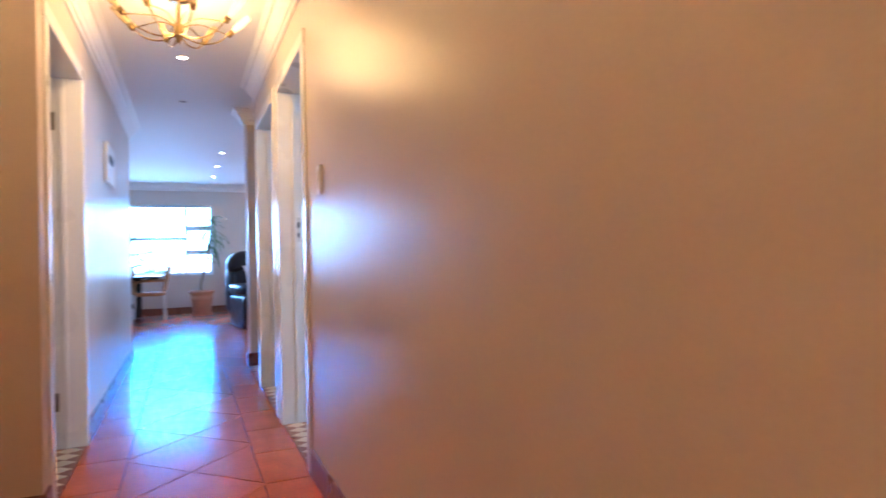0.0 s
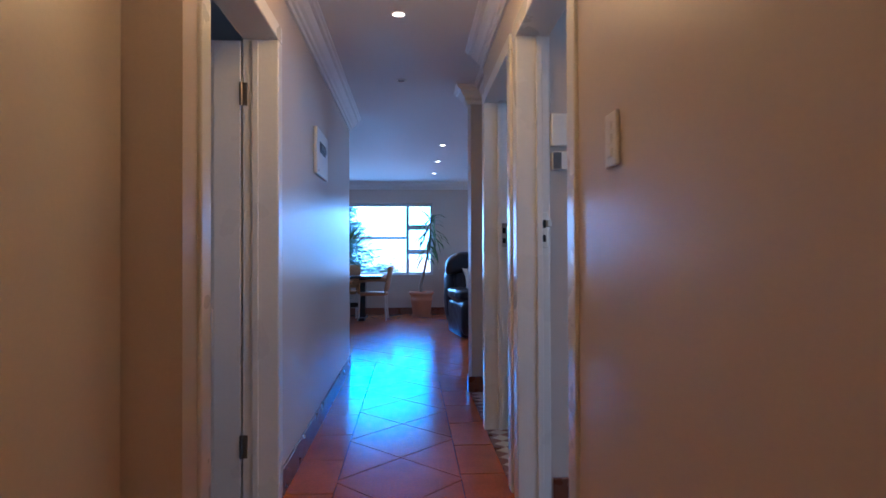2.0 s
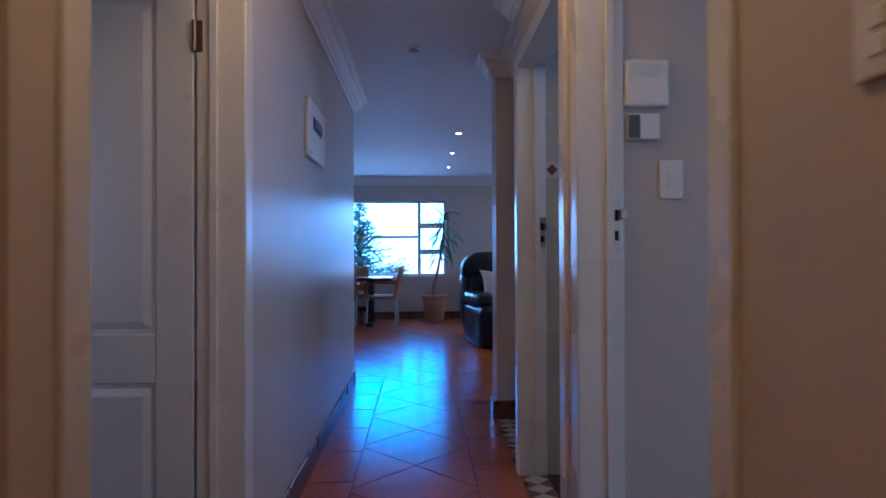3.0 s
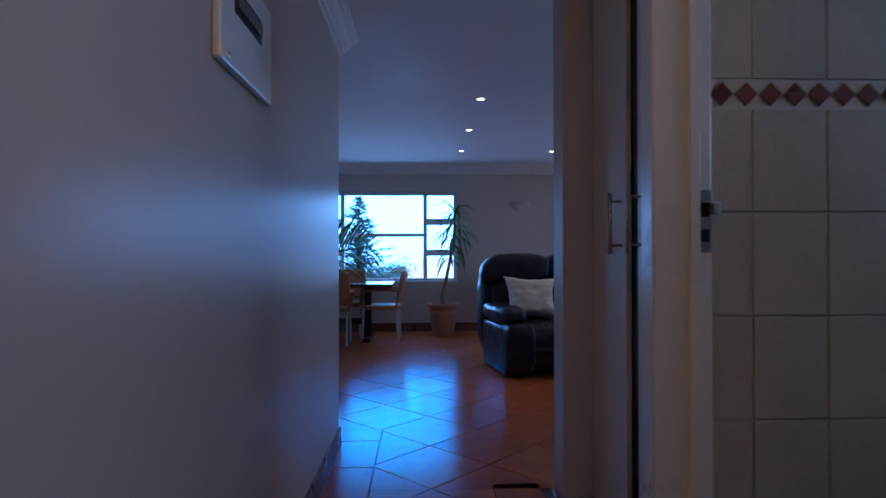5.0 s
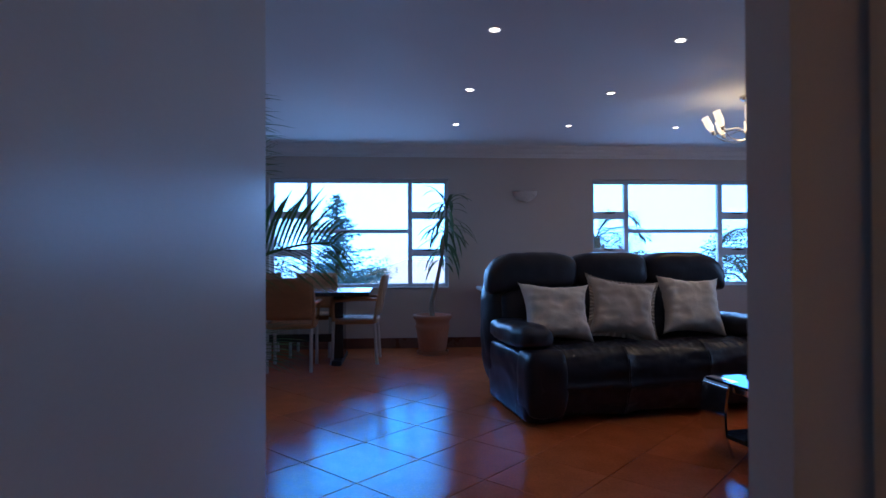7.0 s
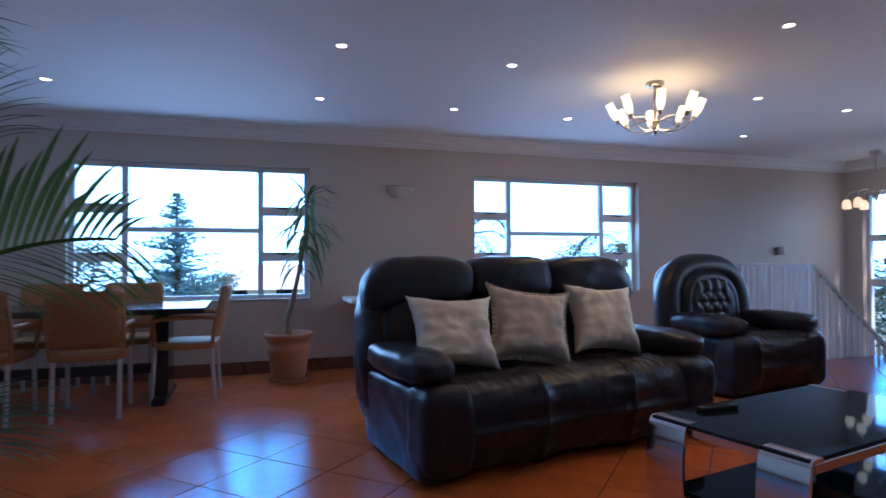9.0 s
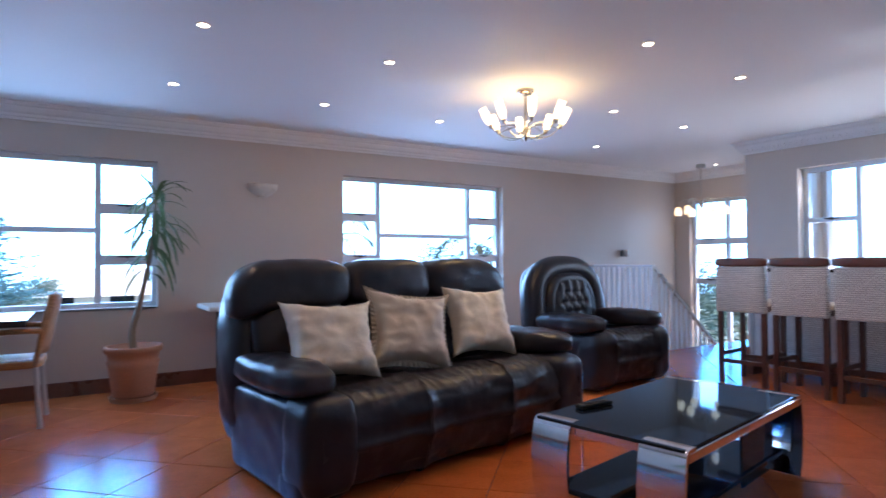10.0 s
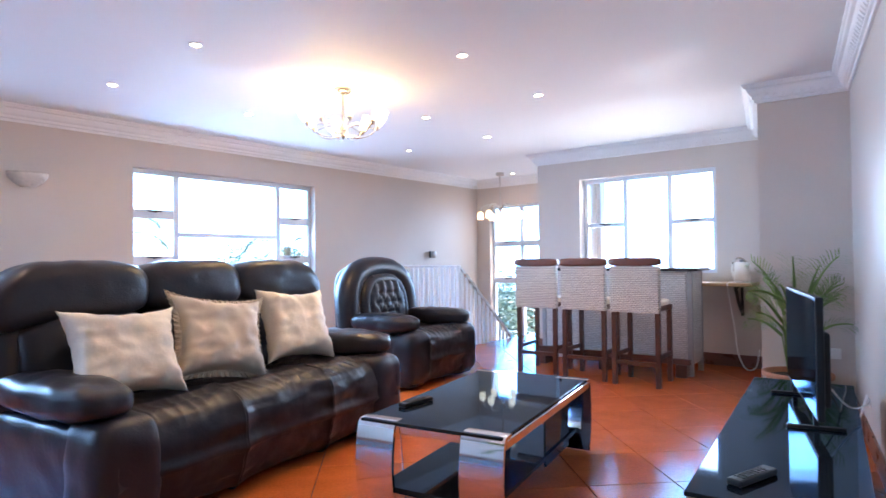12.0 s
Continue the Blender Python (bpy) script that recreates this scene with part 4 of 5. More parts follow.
def bar_stool(m):
    s = thing("bar_stool", m, "dark wood bar stool with a pale woven back", "bar stool", "stools at the bar")
    # back towards -x, seat towards +x
    sh = 0.70
    for x, y, top in ((-0.19, -0.19, 1.04), (-0.19, 0.19, 1.04), (0.19, -0.18, sh - 0.05), (0.19, 0.18, sh - 0.05)):
        part("leg", box(x - 0.02, y - 0.02, 0, x + 0.02, y + 0.02, top, 0.004), DARKWOOD, s)
    for y in (-0.19, 0.19):
        part("side_stretcher", box(-0.17, y - 0.012, 0.24, 0.17, y + 0.012, 0.275, 0.003), DARKWOOD, s)
    for x in (-0.19, 0.19):
        part("cross_stretcher", box(x - 0.012, -0.17, 0.18, x + 0.012, 0.17, 0.215, 0.003), DARKWOOD, s)
    part("seat_rim", box(-0.20, -0.205, sh - 0.05, 0.215, 0.205, sh - 0.005, 0.008), DARKWOOD, s)
    part("seat_pad", puff(0.02, 0, sh + 0.018, 0.42, 0.40, 0.06, 0.4, 8, 0.002), CUSH, s, "cream seat pad", smooth=True)
    part("woven_back", box(-0.232, -0.215, 0.64, -0.165, 0.215, 1.045, 0.012), WHWICK, s, "pale woven wicker back")
    part("top_rail", puff(-0.20, 0, 1.082, 0.085, 0.46, 0.075, 0.4, 8), BROWNLEATHER, s, "reddish-brown leather top rail", smooth=True)
    return s


stool = bar_stool(pose(5.42, 7.00, 0, 0, 0, 3))
copy_thing(stool, pose(5.42, 7.49, 0, 0, 0, 4))
copy_thing(stool, pose(5.42, 7.99, 0, 0, 0, 5))


def wall_shelf(m):
    s = thing("wall_shelf", m, "light wood breakfast shelf on dark scroll brackets", "wall shelf")
    part("board", box(-0.40, 0.0, 0.83, 0.0, 0.86, 0.862, 0.006), LIGHTWOOD, s)
    for y in (0.16, 0.60):
        bm = bmesh.new()
        tube([(-0.012, y, 0.828), (-0.012, y, 0.52)], 0.014, 8, bm)
        tube([(-0.012, y, 0.816), (-0.34, y, 0.816)], 0.014, 8, bm)
        tube([(-0.02, y, 0.56), (-0.10, y, 0.60), (-0.20, y, 0.68), (-0.24, y, 0.75), (-0.30, y, 0.80)], 0.018, 8, bm)
        part("bracket", bm, DARKMET, s, "dark scroll bracket", smooth=True)
    return s


wall_shelf(pose(6.735, 6.31, 0, 0, 0, 1.8))


def kettle(m):
    k = thing("electric_kettle", m, "white electric jug kettle on the wall shelf", "kettle")
    part("jug", lathe([(0, 0.02), (0.072, 0.02), (0.076, 0.03), (0.068, 0.12), (0.060, 0.19), (0.052, 0.20), (0, 0.205)], 24), PLASTIC, k, smooth=True)
    part("base", lathe([(0, 0), (0.08, 0), (0.08, 0.012), (0.07, 0.018), (0, 0.018)], 24), PLASTIC, k)
    part("lid_knob", lathe([(0, 0.2), (0.02, 0.204), (0.016, 0.225), (0, 0.23)], 14), GREYPLASTIC, k)
    part("handle", tube([(0.05, 0.0, 0.19), (0.11, 0, 0.185), (0.12, 0, 0.12), (0.10, 0, 0.06), (0.066, 0, 0.05)], 0.010, 8), PLASTIC, k, smooth=True)
    part("spout", tube([(-0.045, 0, 0.16), (-0.085, 0, 0.19)], 0.018, 8, radii=[0.024, 0.012]), PLASTIC, k, smooth=True)
    return k


kettle(pose(6.50, 6.42, 0.863, 0, 0, 60))


def mixer_tap(m):
    t = thing("tap", m, "small steel gooseneck tap beside the kettle", "tap")
    part("base", lathe([(0, 0), (0.026, 0), (0.024, 0.012), (0.014, 0.03), (0, 0.03)], 18), STEEL, t, smooth=True)
    part("spout", tube(smooth_path([(0, 0, 0.03), (0, 0, 0.17), (-0.02, 0, 0.225), (-0.07, 0, 0.24), (-0.11, 0, 0.215), (-0.12, 0, 0.18)]), 0.009, 10), STEEL, t, smooth=True)
    part("lever", tube([(0.01, 0, 0.05), (0.05, 0, 0.10)], 0.006, 8), STEEL, t, smooth=True)
    return t


mixer_tap(pose(6.58, 6.40, 0.863, 0, 0, -60))


def cable(name, pts, r, material, label):
    c = tagged(part(name, tube(pts, r, 6), material, None, "", True), label, "cable")
    return c


cable("power_cable", smooth_path([(6.40, 6.46, 0.868), (6.32, 6.50, 0.868), (6.30, 6.50, 0.80), (6.34, 6.46, 0.45), (6.30, 6.42, 0.20), (6.34, 6.36, 0.05), (6.45, 6.30, 0.06), (6.50, 6.275, 0.22)]), 0.006, PLASTIC, "white kettle cable hanging from the shelf")


def fold_table(m):
    t = thing("folding_table", m, "white plastic folding table against the wall", "table")
    part("top", box(0, 0, 0.70, 1.2, 0.60, 0.74, 0.012), PLASTIC, t)
    for x in (0.16, 1.04):
        for s in (0.10, 0.50):
            part("leg", tube([(x, s, 0.70), (x, s, 0.0)], 0.013, 8), DARKMET, t)
        part("cross_bar", tube([(x, 0.10, 0.32), (x, 0.50, 0.32)], 0.010, 8), DARKMET, t)
        part("brace", tube([(x, 0.3, 0.69), (x + (0.25 if x < 0.5 else -0.25), 0.3, 0.69), (x, 0.3, 0.40)], 0.008, 6), DARKMET, t)
    return t


fold_table(pose(1.16, 10.12, 0, 0, 0, 0))


# ---- dining set ----
def dining_table(m):
    t = thing("dining_table", m, "dark rectangular dining table on two pedestals", "dining table")
    part("top", box(-0.95, -0.40, 0.70, 0.95, 0.40, 0.745, 0.008), TABLETOP, t, "dark glossy top")
    for k in (-1, 1):
        part("pedestal", box(k * 0.62 - 0.05, -0.16, 0.05, k * 0.62 + 0.05, 0.16, 0.70, 0.006), TABLETOP, t)
        part("foot", box(k * 0.62 - 0.05, -0.34, 0.0, k * 0.62 + 0.05, 0.34, 0.05, 0.01), BLACK, t)
    part("stretcher", box(-0.57, -0.03, 0.20, 0.57, 0.03, 0.28, 0.006), TABLETOP, t)
    return t


dining_table(pose(-1.0, 10.02, 0))


def dining_chair(m):
    """Back towards -y, seat towards +y."""
    c = thing("dining_chair", m, "orange-brown wicker chair with pale metal legs", "dining chair", "chairs round the dining table")
    for k in (-1, 1):
        part("rear_leg", tube([(k * 0.205, -0.23, 0.0), (k * 0.205, -0.20, 0.44)], 0.016, 8), LEGMET, c)
        part("front_leg", tube([(k * 0.21, 0.23, 0.0), (k * 0.21, 0.21, 0.44)], 0.016, 8), LEGMET, c)
        part("back_post", tube([(k * 0.22, -0.20, 0.42), (k * 0.235, -0.24, 0.66), (k * 0.22, -0.29, 0.90)], 0.016, 8), ORWICK, c)
        part("armrest", tube(smooth_path([(k * 0.235, -0.235, 0.66), (k * 0.26, -0.10, 0.665), (k * 0.26, 0.15, 0.655), (k * 0.235, 0.215, 0.62), (k * 0.215, 0.21, 0.44)]), 0.018, 8), ORWICK, c, smooth=True)
    part("seat", puff(0, 0.0, 0.435, 0.47, 0.48, 0.06, 0.3, 8), ORWICK, c, smooth=True)
    bm = bmesh.new()
    n = 12
    g = []
    for i in range(n + 1):
        u = 2 * i / n - 1
        col = []
        for j in range(9):
            v = j / 8
            y = -0.205 - 0.085 * v - 0.035 * (1 - u * u)
            col.append((bm.verts.new((u * 0.22, y, 0.50 + 0.405 * v)), bm.verts.new((u * 0.22, y - 0.022, 0.50 + 0.405 * v))))
        g.append(col)
    for i in range(n):
        for j in range(8):
            bm.faces.new([g[a][b][0] for a, b in ((i, j), (i + 1, j), (i + 1, j + 1), (i, j + 1))])
            bm.faces.new([g[a][b][1] for a, b in ((i, j), (i, j + 1), (i + 1, j + 1), (i + 1, j))])
    for i in range(n):
        for j in (0, 8):
            bm.faces.new((g[i][j][0], g[i + 1][j][0], g[i + 1][j][1], g[i][j][1]))
    for j in range(8):
        for i in (0, n):
            bm.faces.new((g[i][j][0], g[i][j + 1][0], g[i][j + 1][1], g[i][j][1]))
    bmesh.ops.recalc_face_normals(bm, faces=bm.faces[:])
    part("woven_back", bm, ORWICK, c, "open-weave wicker back", smooth=True)
    return c


chair = dining_chair(pose(-0.80, 9.62, 0, 0, 0, 2))
for x, y, r in ((-1.45, 9.62, -3), (-2.05, 9.66, 4), (-0.72, 10.42, 180), (-1.36, 10.42, 180), (-0.20, 9.98, 88)):
    copy_thing(chair, pose(x, y, 0, 0, 0, r))


# ---- plants ----
def pot(parent, r, h, material, saucer=True):
    part("pot_body", lathe([(0, 0.03), (r * 0.66, 0.03), (r * 0.72, 0.05), (r * 0.86, h * 0.62), (r * 0.92, h * 0.72), (r * 0.86, h * 0.74), (r * 0.90, h * 0.86), (r, h * 0.9), (r * 1.02, h * 0.96), (r, h), (r * 0.9, h), (r * 0.86, h * 0.88), (0, h * 0.88)], 36), material, parent, smooth=True)
    part("soil", lathe([(0, h * 0.9), (r * 0.86, h * 0.885), (r * 0.86, h * 0.87), (0, h * 0.87)], 24), SOIL, parent)
    if saucer:
        part("saucer", lathe([(0, 0), (r * 0.78, 0), (r * 0.84, 0.035), (r * 0.80, 0.035), (r * 0.74, 0.012), (0, 0.012)], 32), material, parent)


def blade(bm, base, way, length, width, droop, up=Vector((0, 0, 1)), n=6, fold=0.25):
    """A folded strap leaf from base along way, bending down towards its tip."""
    way = way.normalized()
    side = way.cross(up)
    side = side.normalized() if side.length > 1e-3 else Vector((1, 0, 0))
    p, d, prev = base.copy(), way.copy(), None
    for i in range(n + 1):
        t = i / n
        w = width * (math.sin(math.pi * min(1, t * 0.92 + 0.08)) ** 0.7) * 0.5
        lift = side.cross(d) * (w * fold)
        cur = (bm.verts.new(p - side * w + lift), bm.verts.new(p), bm.verts.new(p + side * w + lift))
        if prev:
            bm.faces.new((prev[0], prev[1], cur[1], cur[0]))
            bm.faces.new((prev[1], prev[2], cur[2], cur[1]))
        prev = cur
        d = (d + Vector((0, 0, -droop / n))).normalized()
        p = p + d * (length / n)


def yucca(m):
    rnd = random.Random(4)
    y = thing("potted_dracaena", m, "spindly dracaena in a terracotta pot", "potted plant")
    pot(y, 0.215, 0.44, TERRA)
    stem = smooth_path([(0.0, 0, 0.40), (-0.01, 0, 0.55), (0.03, 0, 0.72), (0.08, 0.0, 0.95), (0.13, 0, 1.25), (0.155, 0, 1.50), (0.165, 0, 1.72)], 5)
    part("stem", tube(stem, 0.02, 10, radii=[0.030 - 0.020 * i / len(stem) for i in range(len(stem))]), BARK, y, "bare crooked stem", smooth=True)
    for k in range(54):
        t = rnd.random() ** 0.7
        i = int((0.52 + 0.47 * t) * (len(stem) - 1))
        a = rnd.uniform(0, 2 * math.pi)
        e = rnd.uniform(-0.25, 0.75) if t < 0.8 else rnd.uniform(0.3, 1.4)
        bm = bmesh.new()
        blade(bm, Vector(stem[i]), Vector((math.cos(a), math.sin(a), math.tan(min(e, 1.35)))), rnd.uniform(0.28, 0.50), rnd.uniform(0.028, 0.042), rnd.uniform(1.2, 2.8))
        part("leaf", bm, LEAF, y)
    return y


yucca(pose(0.62, 10.36, 0))


def frond(bm_stem, bm_leaf, base, way, length, droop, leaf_len, pairs, rnd, width=0.022, lift=0.28, twist=0.0):
    """A feather palm frond: an arching rib with paired leaflets; twist turns its plane on edge."""
    p, d = Vector(base), Vector(way).normalized()
    pts = [p.copy()]
    n = 22
    for i in range(n):
        d = (d + Vector((0, 0, -droop / n * (0.4 + 1.2 * i / n)))).normalized()
        p = p + d * (length / n)
        pts.append(p.copy())
    tube(pts, 0.008, 6, bm_stem, [0.010 * (1 - 0.8 * i / n) + 0.002 for i in range(n + 1)])
    for k in range(pairs):
        t = 0.22 + 0.78 * k / (pairs - 1)
        i = min(int(t * n), n - 1)
        q = pts[i].lerp(pts[i + 1], t * n - i)
        d = (pts[i + 1] - pts[i]).normalized()
        s = d.cross(Vector((0, 0, 1))).normalized()
        s = s * math.cos(twist) + s.cross(d) * math.sin(twist)
        ll = leaf_len * (math.sin(math.pi * (0.12 + 0.80 * (k / pairs))) ** 0.8) * rnd.uniform(0.85, 1.1)
        for side in (-1, 1):
            w = s * side * 0.85 + d * 0.62 + Vector((0, 0, lift))
            blade(bm_leaf, q, w, ll, width, rnd.uniform(0.5, 0.9), n=5, fold=0.3)


def palm(m, name, label, r, h, pot_material, rows, seed, leaf_len, pairs, width=0.022, stems=0.02, leafm=PALMLEAF, lift=0.28, twist=0.0):
    rnd = random.Random(seed)
    y = thing(name, m, label, "potted palm")
    pot(y, r, h, pot_material)
    for az, el, base_h, length, droop in rows:
        a, e = radians(az), radians(el)
        bs, bl = bmesh.new(), bmesh.new()
        foot = Vector((0.05 * math.cos(a), 0.05 * math.sin(a), h * 0.85))
        top = Vector((0.09 * math.cos(a), 0.09 * math.sin(a), base_h))
        tube([foot, top], stems, 8, bs, [stems, stems * 0.6])
        frond(bs, bl, top, (math.cos(a) * math.cos(e), math.sin(a) * math.cos(e), math.sin(e)), length, droop, leaf_len, pairs, rnd, width, lift, twist)
        stem = part("frond", bs, leafm, y)
        part("plume", bl, leafm, stem)
    return y


palm(pose(-0.85, 6.62, 0), "potted_palm", "large feathery areca palm in a dark glazed pot", 0.24, 0.62, BLUEPOT,
     [(-3, 36, 0.90, 0.78, 0.72), (-12, 84, 1.0, 0.95, 0.5), (15, 82, 1.05, 0.95, 0.9), (-35, 78, 1.0, 0.95, 1.1), (75, 66, 1.0, 1.0, 1.8), (130, 70, 1.0, 1.1, 1.8), (200, 60, 0.9, 1.1, 2.0), (260, 66, 0.9, 1.0, 2.0), (310, 80, 1.0, 0.9, 1.2), (30, 20, 0.62, 0.36, 1.4), (110, 80, 1.1, 1.2, 1.2)], 11, 0.42, 28, 0.018, lift=0.25, twist=0.8)
palm(pose(5.0, 5.74, 0), "potted_palm", "young parlour palm in a terracotta pot beside the wall", 0.22, 0.30, TERRA,
     [(a, e, b, 1.05 * n, 1.1 * d) for a, e, b, n, d in [(185, 72, 0.85, 0.28, 0.68), (150, 62, 0.75, 0.29, 0.88), (215, 64, 0.72, 0.29, 0.81), (240, 56, 0.65, 0.28, 0.88), (120, 60, 0.65, 0.29, 0.88), (280, 66, 0.7, 0.28, 0.75), (170, 64, 0.7, 0.29, 0.95), (100, 68, 0.8, 0.32, 0.81), (250, 62, 0.7, 0.31, 0.95), (60, 66, 0.7, 0.29, 0.88), (300, 60, 0.65, 0.28, 0.95), (200, 52, 0.6, 0.26, 0.95), (140, 52, 0.58, 0.26, 0.95), (230, 72, 0.78, 0.29, 0.68), (270, 45, 0.55, 0.26, 1.01), (95, 48, 0.55, 0.24, 1.01), (165, 43, 0.72, 0.26, 0.81), (195, 33, 0.65, 0.26, 0.81), (10, 58, 0.8, 0.29, 0.81), (340, 48, 0.7, 0.27, 0.9), (225, 38, 0.76, 0.27, 0.9), (130, 36, 0.8, 0.26, 0.9), (265, 68, 0.84, 0.31, 0.81)]], 21, 0.17, 12, 0.0065, 0.006, YOUNGLEAF, 0.2, 0.7)

# ---- lights on the ceiling ----


def downlight(m, on=True):
    d = thing("downlight", m, "round recessed ceiling downlight, lit" if on else "round recessed ceiling downlight, unlit", "downlight", "ceiling downlights")
    part("ring", lathe([(0.0275, 0.004), (0.040, 0.0), (0.041, -0.004), (0.035, -0.007), (0.0275, -0.003), (0.0275, 0.004)], 28), PLASTIC, d)
    part("lens", lathe([(0, -0.002), (0.027, -0.002), (0.027, -0.0005), (0, -0.0005)], 24), LED if on else LEDOFF, d)
    return d


first = downlight(pose(0.82, 7.10, CZ))
# the last two, over the near hall, are unseen and added for the fill lamps
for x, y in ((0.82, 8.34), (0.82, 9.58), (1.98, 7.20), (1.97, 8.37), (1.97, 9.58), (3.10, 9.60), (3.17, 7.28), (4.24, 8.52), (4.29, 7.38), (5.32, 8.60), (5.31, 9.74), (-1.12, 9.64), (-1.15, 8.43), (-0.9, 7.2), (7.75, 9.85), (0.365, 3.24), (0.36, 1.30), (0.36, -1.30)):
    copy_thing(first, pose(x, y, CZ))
downlight(pose(0.36, 4.48, CZ), False)


def chandelier(m, name, label, drop, shade, metal, unlit=(), splay=0.42, slim=1.0):
    """Eight arms in two bows round a hub, with upturned glass tulips."""
    c = thing(name, m, label, "chandelier")
    part("canopy", lathe([(0, 0), (0.065, 0), (0.065, -0.018), (0.05, -0.032), (0, -0.034)], 28), metal, c, smooth=True)
    part("rod", tube([(0, 0, -0.03), (0, 0, -drop + 0.03)], 0.010, 10), metal, c)
    part("hub", lathe([(0, -drop + 0.10), (0.022, -drop + 0.095), (0.026, -drop + 0.05), (0.030, -drop + 0.03), (0.018, -drop + 0.02), (0.008, -drop), (0, -drop - 0.015)], 20), metal, c, smooth=True)
    for k in range(8):
        a = 2 * math.pi * k / 8 + 0.25
        ca, sa = math.cos(a), math.sin(a)
        at = lambda r, z: (r * ca, r * sa, z - drop)
        arm_ = part("arm", tube(smooth_path([at(0.02, 0.035), at(0.10, 0.015), at(0.19, 0.035), at(0.255, 0.09)]), 0.0045, 6), metal, c, smooth=True)
        part("upper_bow", tube(smooth_path([at(0.02, 0.085), at(0.10, 0.115), at(0.19, 0.105), at(0.255, 0.09)]), 0.0035, 6), metal, arm_, smooth=True)
        tilt = Vector((ca * splay, sa * splay, 0.9)).normalized()
        b = Vector(at(0.258, 0.088))
        part("lamp_holder", tube([b, b + tilt * 0.035], 0.016, 12), metal, c, smooth=True)
        bm = bmesh.new()
        pr = [q * slim for q in (0.017, 0.026, 0.031, 0.031, 0.028, 0.030)]
        tube([b + tilt * (0.034 + 0.027 * i) for i in range(6)], 0.03, 14, bm, pr)
        part("glass_shade", bm, SHADEOFF if k in unlit else shade, c, "frosted tulip glass shade", smooth=True)
    return c


chandelier(pose(3.15, 8.41, CZ), "chandelier", "chrome chandelier with eight lit frosted glass tulips", 0.385, SHADE, STEEL)
chandelier(pose(0.348, 2.20, CZ), "hall_chandelier", "brass chandelier with eight amber glass tulips", 0.25, HALLSHADE, BRASS, (1, 2, 3, 4, 6), 0.8, 0.62)


def pendant(m):
    p = thing("pendant_lamp", m, "steel pendant lamp over the stairwell", "pendant lamp")
    part("canopy", lathe([(0, 0), (0.06, 0), (0.06, -0.05), (0, -0.055)], 24), STEEL, p)
    part("rod", tube([(0, 0, -0.05), (0, 0, -0.55)], 0.009, 8), STEEL, p)
    part("finial", lathe([(0, -0.52), (0.03, -0.54), (0.035, -0.57), (0.012, -0.61), (0, -0.64)], 18), STEEL, p, smooth=True)
    for k in range(6):
        a = math.pi * k / 3
        at = lambda r, z: (r * math.cos(a), r * math.sin(a), z)
        part("arm", tube(smooth_path([at(0.02, -0.54), at(0.12, -0.48), at(0.26, -0.50), at(0.30, -0.57)]), 0.007, 6), STEEL, p, smooth=True)
        part("shade", lathe([(0.015, -0.58), (0.04, -0.60), (0.05, -0.65), (0.045, -0.70), (0.0, -0.70)], 16, at(0.30, 0)), PENDSHADE, p, smooth=True)
    return p


pendant(pose(7.55, 9.95, CZ))


def sconce(m, label):
    s = thing("wall_light", m, label, "wall light")
    bm = bmesh.new()
    n, rows = 20, 8
    g = []
    for j in range(rows + 1):
        f = j / rows
        r = 0.15 * math.sin(math.pi / 2 * min(1, 0.12 + f)) ** 0.8
        g.append([bm.verts.new((r * math.cos(math.pi * i / n), -0.62 * r * math.sin(math.pi * i / n), -0.10 + 0.13 * f)) for i in range(n + 1)])
    for a, b in zip(g, g[1:]):
        for i in range(n):
            bm.faces.new((a[i], a[i + 1], b[i + 1], b[i]))
    bm.faces.new(g[0])
    bm.faces.new(g[-1][::-1])
    part("bowl", bm, ALAB, s, "cream alabaster half bowl", smooth=True)
    part("back_plate", box(-0.04, -0.02, -0.09, 0.04, -0.001, 0.02, 0.004), STEEL, s)
    return s


sconce(pose(1.77, YW - 0.001, 1.85), "unlit alabaster half-bowl light on the beige wall")
s2 = thing("stair_light", pose(6.90, YW - 0.001, 1.20), "small grey wall lamp above the stairs", "wall light")
part("back_plate", box(-0.04, -0.025, -0.05, 0.04, -0.001, 0.05, 0.006), GREYPLASTIC, s2)
part("lamp_head", lathe([(0, -0.05), (0.035, -0.05), (0.045, 0.02), (0.03, 0.05), (0, 0.055)], 16, (0, -0.06, 0.0)), STEEL, s2, smooth=True)

# ---- stair rail and stairs ----


